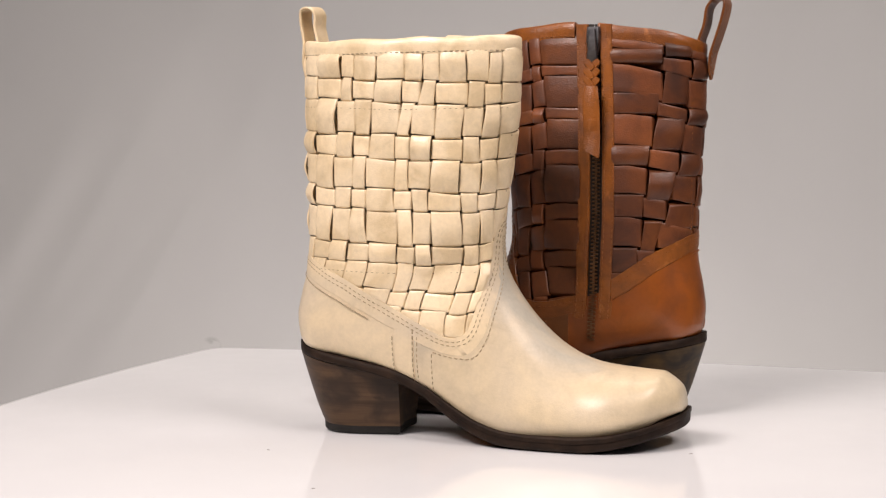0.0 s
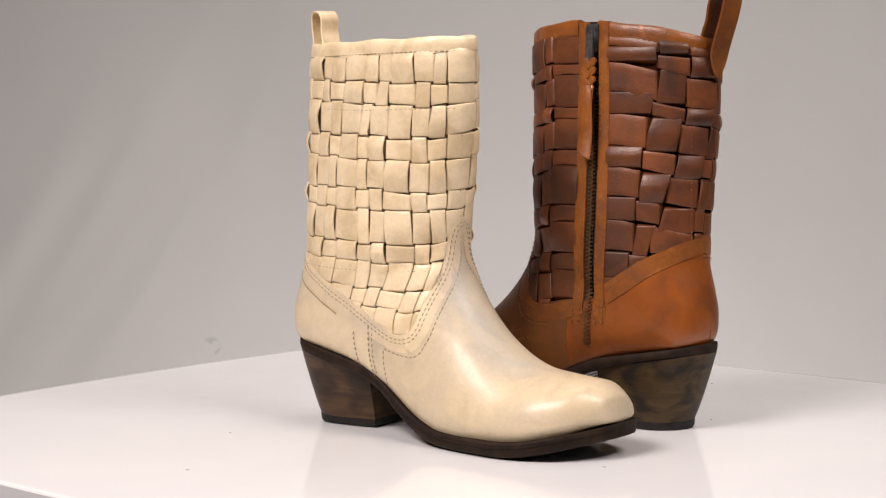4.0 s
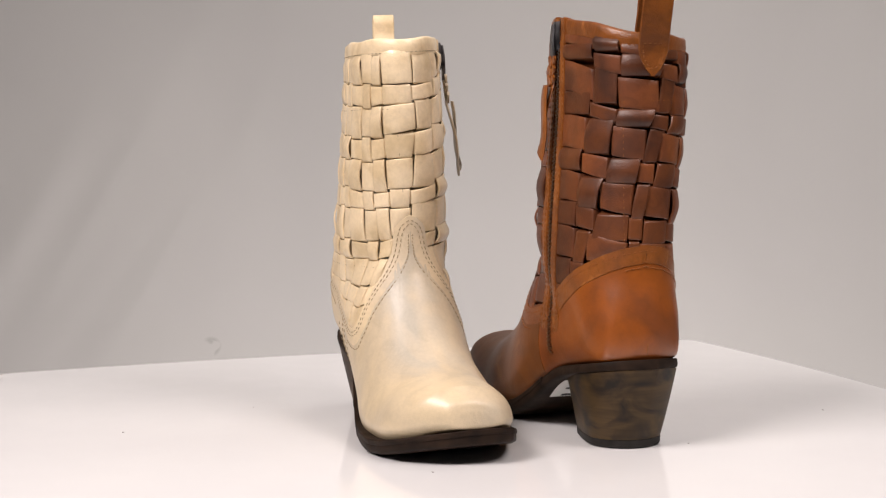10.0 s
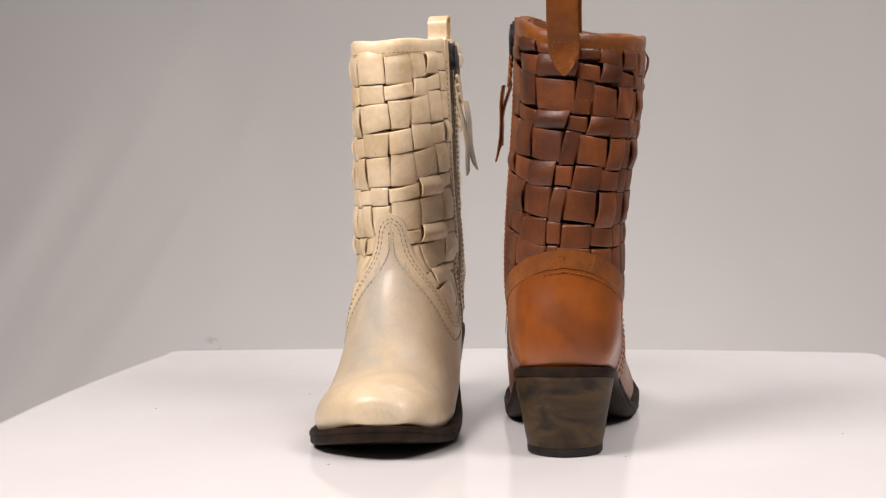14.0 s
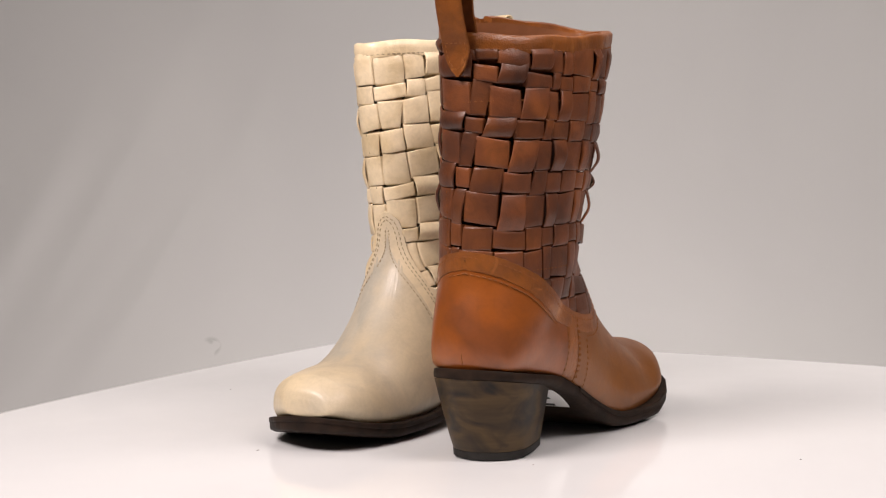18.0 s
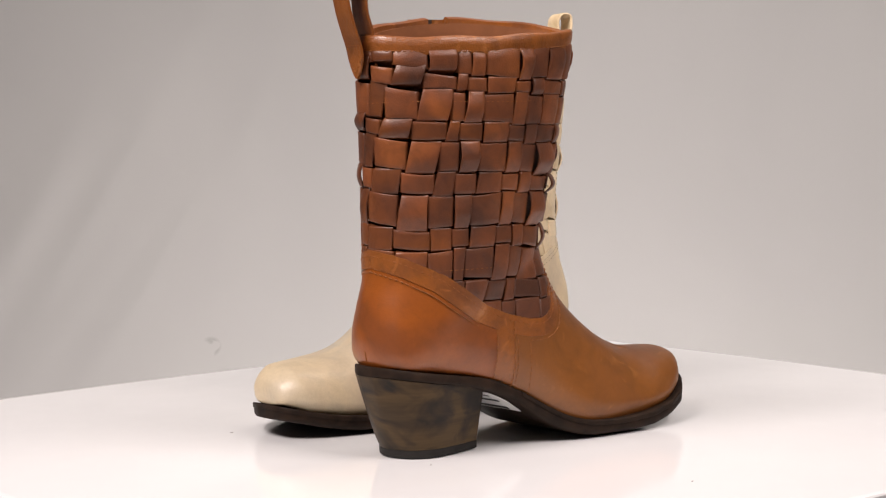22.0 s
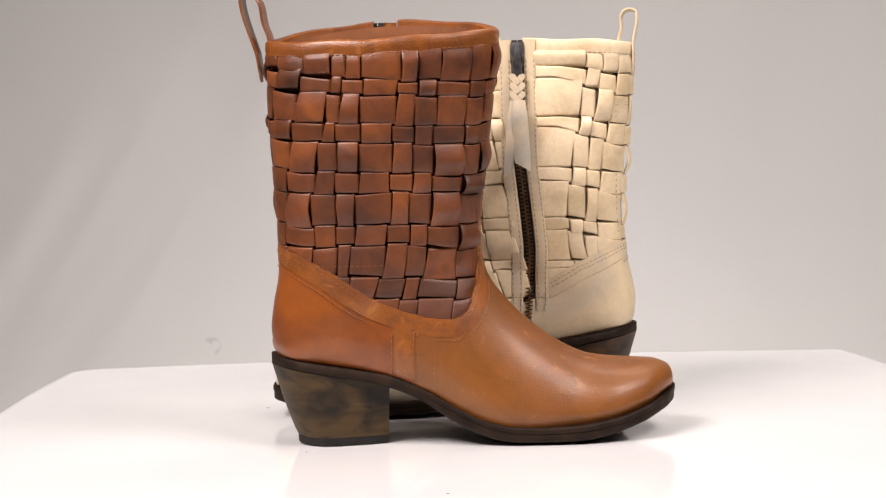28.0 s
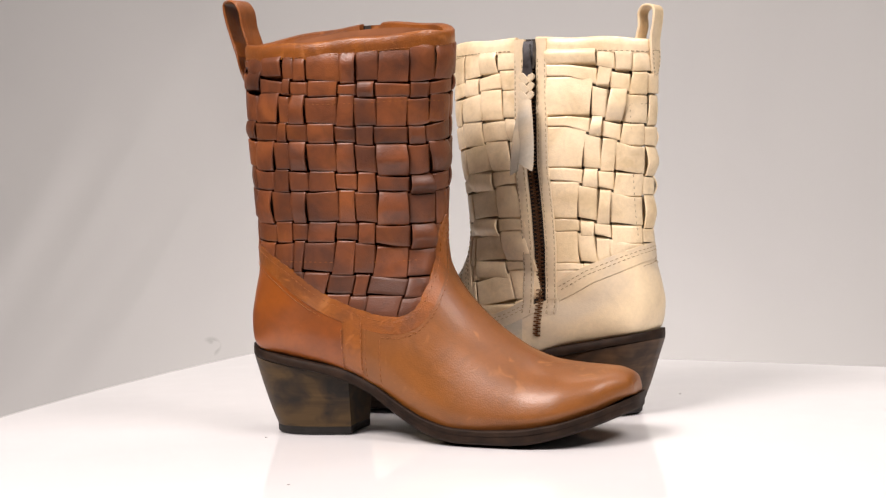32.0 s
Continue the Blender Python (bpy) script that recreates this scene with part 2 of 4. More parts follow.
def turntable():
    """Square white acrylic plate with rounded corners on a turning column."""
    thing = new("turntable")
    tagged(thing, "square glossy white acrylic turntable with rounded corners", "turntable")
    # distances of the four sides from the axis, each side bowed outwards a little
    half, skew, bow, ring = (0.332, 0.3622, 0.3426, 0.3583), (0.0, 0.0, 0.008, 0.0), 0.0247, []
    turn = radians(74.03)

    def side_at(k, u):
        a, b, c = half[k % 4], half[(k - 1) % 4], half[(k + 1) % 4]
        return Matrix.Rotation(turn + k * math.pi / 2, 2) @ Vector((a + bow * (1 - u * u) + skew[k % 4] * u, (c - b) / 2 + u * (c + b) / 2))

    for k in range(4):
        ring += [side_at(k, u) for u in np.linspace(-0.955, 0.955, 41)]
        p, q = side_at(k, 0.955), side_at(k + 1, -0.955)
        tip = Matrix.Rotation(turn + k * math.pi / 2, 2) @ Vector((half[k] + 0.001, half[(k + 1) % 4] + 0.001))
        ring += [(1 - u) ** 2 * p + 2 * u * (1 - u) * tip + u * u * q for u in np.linspace(0.15, 0.85, 6)]
    ring = np.array([tuple(p) for p in ring])
    rings = []
    for inset, z in ((0.004, -0.014), (0.0, -0.012), (0.0, -0.0015), (0.0008, -0.0004), (0.002, 0.0), (0.006, 0.0), (0.16, 0.0), (0.34, 0.0)):
        c = ring.mean(axis=0)
        xy = c + (ring - c) * (1 - inset / 0.35)
        rings.append(np.column_stack([xy, np.full(len(xy), z)]))
    part("plate", loft(rings), ACRYLIC, thing, auto=30)
    for x, y, size in ((-0.111, -0.243, 0.0016), (-0.151, -0.118, 0.0012), (0.135, -0.132, 0.0018), (0.112, 0.235, 0.0014), (0.155, 0.065, 0.0011)):
        flake = [(x + size * r * math.cos(k * 1.05 + x * 9), y + 0.6 * size * r * math.sin(k * 1.05 + x * 9)) for k, r in enumerate((1.0, 0.6, 0.9, 0.5, 1.1, 0.7))]
        part("dust_speck", loft([[(u, v, 0.0) for u, v in flake], [(x + (u - x) * 0.7, y + (v - y) * 0.7, 0.0004) for u, v in flake]]), FLOOR, thing, "tiny grey dust speck", smooth=False)
    a = np.linspace(0, 2 * math.pi, 49)[:-1]
    circle = lambda rad, z: np.column_stack([rad * np.cos(a), rad * np.sin(a), np.full(48, z)])
    part("column", loft([circle(0.19, -0.728), circle(0.19, -0.70), circle(0.06, -0.68), circle(0.06, -0.05), circle(0.15, -0.03), circle(0.15, -0.0145)]), BLACK_METAL, thing, auto=30)
    return thing


# ---------------------------------------------------------------- the boots
# sections from the toe to the rim: front/top point, sole/back point (x, z), half width, flat-bottomed share, sideways shift
SECTIONS = [
    (0.2806, 0.0346, 0.2806, 0.0344, 0.0002, 1.0, 0.008),
    (0.2804, 0.0388, 0.2803, 0.0320, 0.0085, 1.0, 0.008),
    (0.2799, 0.0412, 0.2797, 0.0318, 0.0140, 1.0, 0.008),
    (0.2778, 0.0452, 0.2768, 0.0312, 0.0200, 1.0, 0.0070),
    (0.2692, 0.0487, 0.2675, 0.0265, 0.0290, 1.0, 0.0040),
    (0.2598, 0.0498, 0.2560, 0.0205, 0.0365, 1.0, 0.0005),
    (0.2395, 0.0516, 0.2360, 0.0139, 0.0435, 1.0, -0.003),
    (0.2190, 0.0552, 0.2116, 0.0085, 0.0460, 1.0, -0.003),
    (0.1980, 0.0655, 0.1832, 0.0065, 0.0472, 1.0, -0.003),
    (0.1780, 0.0805, 0.1589, 0.0068, 0.0455, 1.0, -0.003),
    (0.1620, 0.0960, 0.1330, 0.0140, 0.0440, 0.9, -0.001),
    (0.1500, 0.1115, 0.1000, 0.0352, 0.0430, 0.8, 0.000),
    (0.1450, 0.1240, 0.0660, 0.0478, 0.0415, 0.7, 0.000),
    (0.1435, 0.1330, 0.0300, 0.0540, 0.0400, 0.6, 0.000),
    (0.1430, 0.1390, 0.0040, 0.0600, 0.0390, 0.5, 0.000),
    (0.1428, 0.1430, -0.0025, 0.0780, 0.0400, 0.3, 0.000),
    (0.1428, 0.1500, -0.0010, 0.0977, 0.0400, 0.12, 0.000),
    (0.1430, 0.1600, 0.0025, 0.1173, 0.0395, 0.0, 0.000),
    (0.1440, 0.1720, 0.0035, 0.1400, 0.0390, 0.0, 0.000),
    (0.1455, 0.1900, 0.0025, 0.1700, 0.0390, 0.0, 0.000),
    (0.1475, 0.2150, 0.0005, 0.2000, 0.0390, 0.0, 0.000),
    (0.1495, 0.2400, -0.0015, 0.2300, 0.0390, 0.0, 0.000),
    (0.1515, 0.2605, -0.0025, 0.2570, 0.0390, 0.0, 0.000),
    (0.1535, 0.2859, -0.0035, 0.2840, 0.0390, 0.0, 0.000),
    (0.1545, 0.3150, -0.0045, 0.3150, 0.0390, 0.0, 0.000),
]
# how each shaft sags: height, extra at the back, extra at the front, half width, sideways lean, twist in degrees
SHAFT_TAN = [(0.08, 0.001, 0.001, 0.0410, 0, 0), (0.152, 0.002, 0.002, 0.0391, -0.001, 0.5), (0.229, 0.003, 0.005, 0.0420, -0.0105, -4.5), (0.285, 0.0038, 0.0070, 0.0420, -0.0135, -9.0), (0.32, 0.004, 0.007, 0.0415, -0.0135, -9.5)]
SHAFT_CREAM = [(0.03, 0, 0, 0.0410, 0, 0), (0.085, 0.0, 0.002, 0.0410, -0.002, 0), (0.152, 0.003, 0.0055, 0.0368, 0.0, -1.7), (0.229, 0.001, 0.0115, 0.0337, 0.004, -6.3), (0.285, 0.0, 0.0092, 0.0320, 0.006, -9.5), (0.32, 0.0, 0.009, 0.0315, 0.006, -10)]
# lower edge of the woven panel: share of the way from back to front, height
EDGE_CREAM = [(0, 0.1280), (0.11, 0.1245), (0.188, 0.1204), (0.361, 0.1103), (0.507, 0.0983), (0.65, 0.0867), (0.752, 0.0775), (0.80, 0.0742), (0.84, 0.0735), (0.88, 0.0755),
              (0.905, 0.0810), (0.915, 0.0900), (0.919, 0.1033), (0.922, 0.1186), (0.930, 0.1383), (0.945, 0.1480), (0.960, 0.1513), (0.98, 0.1540), (1.0, 0.1555)]
EDGE_TAN = [(0, 0.1395), (0.09, 0.1365), (0.158, 0.1325), (0.295, 0.1217), (0.409, 0.1097), (0.513, 0.0997), (0.638, 0.0914), (0.758, 0.0863), (0.82, 0.0858), (0.86, 0.0882),
            (0.888, 0.0940), (0.899, 0.1064), (0.909, 0.1174), (0.922, 0.1333), (0.940, 0.1455), (0.960, 0.1510), (0.98, 0.1545), (1.0, 0.1565)]
EDGE_X = np.linspace(0, 1, 1001)


def eased_edge(edge):
    z = np.interp(np.linspace(-0.02, 1.02, 1041), *np.array(edge).T)
    return np.convolve(z, np.hanning(27) / np.hanning(27).sum(), "same")[20:-20]


class Last:
    """The boot's outer form: a fan of sections, and level rings round the shaft."""

    def __init__(self, shaft, droop, short, instep, edge):
        self.edge = eased_edge(edge)
        self.ns, self.nk = 221, 49
        c = smooth_curve(SECTIONS, self.ns)
        self.shaft = np.array(shaft).T
        sag = lambda z, k: np.interp(z, self.shaft[0], self.shaft[k])
        w = c[:, 4].copy()
        zm = (c[:, 1] + c[:, 3]) / 2
        up = np.clip((zm - 0.09) / 0.05, 0, 1)
        w = w * (1 - up) + sag(zm, 3) * up
        c[:, 2] += sag(c[:, 3], 1) * np.clip((c[:, 3] - 0.05) / 0.03, 0, 1)
        c[:, 0] += sag(c[:, 1], 2) * np.clip((c[:, 1] - 0.06) / 0.05, 0, 1)
        c[:, 1] -= instep * np.exp(-((c[:, 0] - 0.190) / 0.026) ** 2)
        c[:, 1] -= 0.6 * droop * np.clip((c[:, 0] - 0.266) / 0.014, 0, 1)
        c[:, 3] -= droop * np.clip((c[:, 2] - 0.19) / 0.09, 0, 1) ** 1.3
        for at in (0, 2):
            c[:, at] -= short * np.clip((c[:, at] - 0.19) / 0.09, 0, 1)
        self.cf, self.cb = c[:, 0:2].copy(), c[:, 2:4].copy()
        self.hs = None
        h = (1 - np.cos(np.linspace(0, math.pi, self.nk))) / 2
        self.hs = h
        tube = np.sqrt(np.maximum(0, 1 - (2 * h - 1) ** 2)) ** 0.92
        boxy = 2.2 + 1.0 * np.clip((c[:, 2:3] - 0.205) / 0.05, 0, 1)
        foot = np.maximum(0, 1 - h[None, :] ** boxy) ** 0.52 * np.minimum(1, h / 0.05) ** 0.5 * (1 - 0.13 * np.clip(1 - h / 0.27, 0, 1) ** 1.6)
        b = np.clip(c[:, 5], 0, 1)[:, None]
        self.y = w[:, None] * ((1 - b) * tube + b * foot)
        self.x = c[:, 2:3] + (c[:, 0:1] - c[:, 2:3]) * h
        self.z = c[:, 3:4] + (c[:, 1:2] - c[:, 3:4]) * h
        self.shift = c[:, 6:7] * (0.35 + 0.65 * (1 - h))
        self.zs = np.linspace(0.050, 0.312, 100)
        start = int(9.3 / (len(SECTIONS) - 1) * (self.ns - 1))
        s = np.arange(self.ns)
        self.ring_s = np.array([[np.interp(z, self.z[start:, k], s[start:]) for k in range(self.nk)] for z in self.zs])
        nz = len(self.zs)
        px, py = np.zeros((nz, self.nk)), np.zeros((nz, self.nk))
        for k in range(self.nk):
            px[:, k] = np.interp(self.ring_s[:, k], s, self.x[:, k])
            py[:, k] = np.interp(self.ring_s[:, k], s, self.y[:, k])
        step = np.hypot(np.diff(px, axis=1), np.diff(py, axis=1))
        run = np.concatenate([np.zeros((nz, 1)), np.cumsum(step, axis=1)], axis=1)
        ref = np.interp(0.15, self.zs, run[:, -1])
        cap = np.where(self.zs < 0.15, ref, run[:, -1])[:, None]
        self.share = run / cap
        self.na = 161
        a = np.linspace(0, 1, self.na)
        self.tx = np.array([np.interp(a, self.share[i], px[i]) for i in range(nz)])
        self.ty = np.array([np.interp(a, self.share[i], py[i]) for i in range(nz)])
        self.half = ref

    def at(self, z, q):
        """Points at heights z, at q: 0 back, 1 front over the outer side, 2 back again over the inner side."""
        z, q = np.broadcast_arrays(np.asarray(z, float), np.asarray(q, float))
        q = q % 2.0
        a = np.where(q <= 1, q, 2 - q)
        side = np.where(q <= 1, -1.0, 1.0)
        fz = np.clip((z - self.zs[0]) / (self.zs[1] - self.zs[0]), 0, len(self.zs) - 1.001)
        fa = np.clip(a * (self.na - 1), 0, self.na - 1.001)
        i, j = fz.astype(int), fa.astype(int)
        u, v = fz - i, fa - j
        f = lambda t: (t[i, j] * (1 - u) + t[i + 1, j] * u) * (1 - v) + (t[i, j + 1] * (1 - u) + t[i + 1, j + 1] * u) * v
        return self.twist(np.stack([f(self.tx), side * f(self.ty), z], axis=-1))

    def twist(self, p):
        """The shaft's lean and twist over the foot."""
        cy, a = np.interp(p[..., 2], self.shaft[0], self.shaft[4]), np.radians(np.interp(p[..., 2], self.shaft[0], self.shaft[5]))
        x, y = p[..., 0] - 0.078, p[..., 1]
        return np.stack([0.078 + x * np.cos(a) - y * np.sin(a), cy + x * np.sin(a) + y * np.cos(a), p[..., 2]], axis=-1)

    def side(self, x, z, inner=False, off=0.0):
        """Points on one side of the boot above the place (x, z) of its long section, moved outwards by off."""
        x, z = np.broadcast_arrays(np.asarray(x, float), np.asarray(z, float))
        sgn = 1.0 if inner else -1.0

        def y_of(xx, zz):
            d, r = self.cf - self.cb, np.array([xx, zz]) - self.cb
            turn = d[:, 0] * r[:, 1] - d[:, 1] * r[:, 0]
            h = np.sum(d * r, axis=1) / np.maximum(np.sum(d * d, axis=1), 1e-9)
            flip = np.flatnonzero((turn[:-1] * turn[1:] <= 0) & (h[:-1] > -0.05) & (h[:-1] < 1.05))
            if not len(flip):
                return 0.0
            i = flip[0]
            u = turn[i] / (turn[i] - turn[i + 1] + 1e-12)
            ya, yb = [np.interp(np.clip(h[k], 0, 1), self.hs, sgn * self.y[k] + self.shift[k]) for k in (i, i + 1)]
            return ya + (yb - ya) * u

        e, out = 0.003, []
        off = np.broadcast_to(np.asarray(off, float), x.shape).ravel()
        for xx, zz, far in zip(x.ravel(), z.ravel(), off):
            y = y_of(xx, zz)
            n = np.array([-(y_of(xx + e, zz) - y_of(xx - e, zz)) / (2 * e), 1.0, -(y_of(xx, zz + e) - y_of(xx, zz - e)) / (2 * e)]) * sgn
            out.append(np.array([xx, y, zz]) + n / np.linalg.norm(n) * far)
        return self.twist(np.array(out).reshape(x.shape + (3,)))

    def q_of(self, x, z, inner=False):
        """q of the place at x and z on one side."""
        x, z = np.broadcast_arrays(np.asarray(x, float), np.asarray(z, float))
        a = np.linspace(0, 1, self.na)
        out = []
        for xx, zz in zip(x.ravel(), z.ravel()):
            i = int(np.clip(np.searchsorted(self.zs, zz), 0, len(self.zs) - 1))
            v = float(np.interp(xx, self.tx[i], a))
            out.append(2 - v if inner else v)
        return np.array(out).reshape(x.shape)

    def out(self, z, q, off):
        """The same, moved outwards by off."""
        z, q, off = np.broadcast_arrays(np.asarray(z, float), np.asarray(q, float), np.asarray(off, float))
        e = 0.012
        n = unit(np.cross(self.at(z, q + e) - self.at(z, q - e), self.at(z + 0.004, q) - self.at(z - 0.004, q)))
        return self.at(z, q) + n * off[..., None]

    def edge_s(self):
        """For each line from the toe, how far along it meets the woven panel's lower edge."""
        out = []
        for k in range(self.nk):
            over = self.zs - np.interp(self.share[:, k], EDGE_X, self.edge)
            i = int(np.argmax(over > 0))
            if i == 0:
                out.append(self.ring_s[0, k])
                continue
            u = -over[i - 1] / (over[i] - over[i - 1])
            out.append(self.ring_s[i - 1, k] * (1 - u) + self.ring_s[i, k] * u)
        return np.array(out)

    def lines(self, s0, s1, n, side):
        """A grid of n steps from s0 to s1 along every line of one side."""
        g = np.zeros((n, self.nk, 3))
        s = np.arange(self.ns)
        for k in range(self.nk):
            t = np.linspace(s0[k], s1[k], n)
            g[:, k, 0] = np.interp(t, s, self.x[:, k])
            g[:, k, 1] = side * np.interp(t, s, self.y[:, k]) + np.interp(t, s, self.shift[:, k])
            g[:, k, 2] = np.interp(t, s, self.z[:, k])
        return self.twist(g)

    def split_s(self, edge):
        """Where each line passes the side seam between vamp and heel counter."""
        out = []
        s = np.arange(self.ns)
        for k in range(self.nk):
            behind = self.x[:, k] < 0.0955
            first = float(self.ns)
            if behind.any():
                i = int(np.argmax(behind))
                first = i - (0.0955 - self.x[i, k]) / (self.x[i - 1, k] - self.x[i, k]) if i else 0.0
            out.append(min(first, edge[k]))
        return np.array(out, float)


def grid_normals(g):
    du, dv = np.gradient(g, axis=0), np.gradient(g, axis=1)
    return unit(np.cross(du, dv))


def full_loop(outer, inner):
    """Joins the outer and the inner half grids over the front into one grid."""
    return np.concatenate([outer, inner[:, -2::-1]], axis=1)


def leather_skin(g, lift, thick, tip=0):
    n = grid_normals(g)
    if tip:
        n[:tip] = unit(n[tip:tip + 3].mean(axis=(0, 1)))
    c = g.mean(axis=(0, 1))
    if np.sum(n * (g - c)) < 0:
        n = -n
    n = unit(np.nan_to_num(n))
    return sheet(g + n * lift, g + n * (lift - thick))


def stitch_line(points, normals, size=0.0026, gap=0.0014, thick=0.0003):
    """Single thread stitches along a line that lies on the leather."""
    seg = np.linalg.norm(np.diff(points, axis=0), axis=1)
    run = np.concatenate([[0], np.cumsum(seg)])
    shapes, at = [], 0.0
    while at + size < run[-1]:
        ends = [np.array([np.interp(d, run, points[:, c]) for c in range(3)]) for d in (at, at + size)]
        n = unit(np.array([np.interp(at, run, normals[:, c]) for c in range(3)]))
        d = unit(ends[1] - ends[0])
        w = np.cross(n, d) * thick
        mid = (ends[0] + ends[1]) / 2 + n * thick
        low = [ends[0] - n * thick - w, ends[0] - n * thick + w, ends[1] - n * thick + w, ends[1] - n * thick - w]
        top = [mid - d * size * 0.3 - w * 0.6, mid - d * size * 0.3 + w * 0.6, mid + d * size * 0.3 + w * 0.6, mid + d * size * 0.3 - w * 0.6]
        shapes.append((low + top, [(4, 5, 6, 7), (0, 1, 5, 4), (1, 2, 6, 5), (2, 3, 7, 6), (3, 0, 4, 7)]))
        at += size + gap
    return merge(shapes)


def boot(name, label, look_of, rows, cols, rim, shaft, droop, short, instep, seed, bulge):
    rnd = random.Random(seed)
    mat = look_of
    last = Last(shaft, droop, short, instep, mat["edge"])
    ZIP_AT = float(last.q_of(mat['zip'], 0.22, True))
    def share_of(q):
        q = np.asarray(q, float) % 2.0
        return np.where(q <= 1, q, 2 - q)

    def edge_z(q):
        return np.interp(share_of(q), EDGE_X, last.edge)

    def tuck(z, q):
        u = np.clip(np.maximum((edge_z(q) - z) / 0.004, (z - rim(q) + 0.0108) / 0.004), 0, 1)
        return -0.0032 * u * u * (3 - 2 * u)

    def under_rim(z, q):
        return np.minimum(z, rim(q) - 0.0055)
    thing = new(name)
    tagged(thing, label, "boot", group="pair of boots on the turntable")
    edge = last.edge_s()
    split = last.split_s(edge)
    zero = np.zeros(last.nk)

    # vamp and heel counter
    g = full_loop(last.lines(zero, split, 90, -1), last.lines(zero, split, 90, 1))
    g[0] = g[0].mean(axis=0)
    part("vamp", leather_skin(g, 0.0012, 0.0022, 6), mat["skin"], thing, mat["skin_label"], auto=60)
    g = full_loop(last.lines(split, edge, 50, -1), last.lines(split, edge, 50, 1))
    wide = np.linalg.norm(g[-1] - g[0], axis=-1) > 0.002
    ks = np.flatnonzero(wide)
    cut = int(np.argmax(np.diff(ks)))
    order = np.concatenate([ks[cut + 1:], ks[1: cut + 1]])
    part("heel_counter", leather_skin(g[:, order], 0.0008, 0.0022), mat["counter"], thing, mat["counter_label"], auto=60)

    # lining tube
    zr = np.linspace(0, 1, 40)[:, None]
    q = np.linspace(0, 2, 121)[None, :]
    z = 0.076 + (rim(q) - 0.004 - 0.076) * zr
    part("lining", sheet(last.out(z, q, -0.0080), last.out(z, q, -0.0090)), mat["lining"], thing)

    # woven strips
    zx = lambda z: np.interp(z, mat["zip_z"], mat["zip_x"])
    zg = np.linspace(0.07, 0.3, 60)
    g_lo, g_hi = last.q_of(zx(zg) - 0.0105, zg, True) - 2, last.q_of(zx(zg) + 0.0105, zg, True)
    q0, q1 = float(np.interp(0.2, zg, g_lo)), float(np.interp(0.2, zg, g_hi))
    col_table = cols
    cols = [q0] + [float(np.interp(0.2, COL_Z, c)) for c in cols] + [q1]
    nr = len(rows) + 1
    rows_up = [[h - 0.024 for h in rows[-1]]] + rows[::-1]
    phase = [rnd.uniform(0, 6) for _ in range(80)]
    amp = 0.0027

    def row_z(j, qq):
        """Height of the edge under row j, counted from the sole; the last one is the rim."""
        base = rim(qq) - 0.004 if j == nr else np.interp(qq, ROW_Q, rows_up[j])
        return base + 0.0005 * np.sin(9 * qq + phase[j]) + 0.0004 * np.sin(23 * qq + 2 * phase[j])

    def col_q(i, zz):
        if i == 0 or i == len(cols) - 1:
            return np.interp(zz, zg, g_lo if i == 0 else g_hi)
        return np.interp(zz, COL_Z, col_table[i - 1]) + 0.003 * np.sin(60 * zz + phase[20 + i]) + 0.0018 * np.sin(140 * zz + 2 * phase[20 + i])

    def upright_over(i, j):
        return (nr - 1 - j + i + mat["weave_start"]) % 2 == 1

    nc = len(cols) - 1
    row_mid = lambda j, i: float(row_z(j, np.array((cols[i] + cols[i + 1]) / 2)))
    slack = lambda most: most * (0.55 + 0.45 * rnd.random() if most > 0.004 else rnd.random() ** 2)
    puff = [[(1.0 if upright_over(i, j) else 0.3) * slack(bulge(row_mid(j, i), (cols[i] + cols[i + 1]) / 2)) * float(np.clip((row_mid(j, i) - edge_z((cols[i] + cols[i + 1]) / 2) - 0.004) / 0.01, 0, 1)) for i in range(nc)] for j in range(nr)]

    def weave_path(marks, over, swell, metres):
        """Heights of one strip along its way: it dives steeply beside the edge of each strip that crosses over it."""
        at, d = [], []
        for k in range(len(marks) - 1):
            far = (0.0011 if over[k] else -0.0011) / metres
            a, b = marks[k] - far * (k > 0), marks[k + 1] + far * (k < len(marks) - 2)
            m = (b - a) * metres
            if over[k]:
                near = np.minimum(np.array([0.0001, 0.0006, 0.0012, 0.0018, 0.0026, 0.0036]), np.array([0.05, 0.1, 0.16, 0.22, 0.28, 0.33]) * m)
                u = np.concatenate([near / m, [0.38, 0.5, 0.62], 1 - near[::-1] / m])
                run = np.minimum(u, 1 - u) * m
                h = amp * (1 - 0.65 * np.clip(1 - run / 0.0014, 0, 1) ** 1.5) + 0.0004 * np.sin(math.pi * u) ** 0.6 + swell[k] * np.sin(math.pi * u) ** 1.15
            else:
                near = np.array([0.0004, 0.0009, 0.0013, 0.0018, 0.0025])
                u = np.concatenate([near / m, [0.5], 1 - near[::-1] / m])
                w = np.clip((np.minimum(u, 1 - u) * m + 0.0004) / 0.0028, 0, 1)
                h = amp * (0.35 - 1.35 * w * w * (3 - 2 * w))
            at.append(a + (b - a) * u)
            d.append(h)
        return np.concatenate(at), np.concatenate(d)

    def gap_of(pitch):
        return rnd.uniform(0.0014, 0.0022) if pitch < 0.013 else rnd.uniform(0.0018, 0.0028)

    t5 = np.array([-1.0, -0.95, -0.6, 0.0, 0.6, 0.95, 1.0])
    cup = np.array([-0.00022, 0.00002, 0.00004, 0.0001, 0.00004, 0.00002, -0.00022])
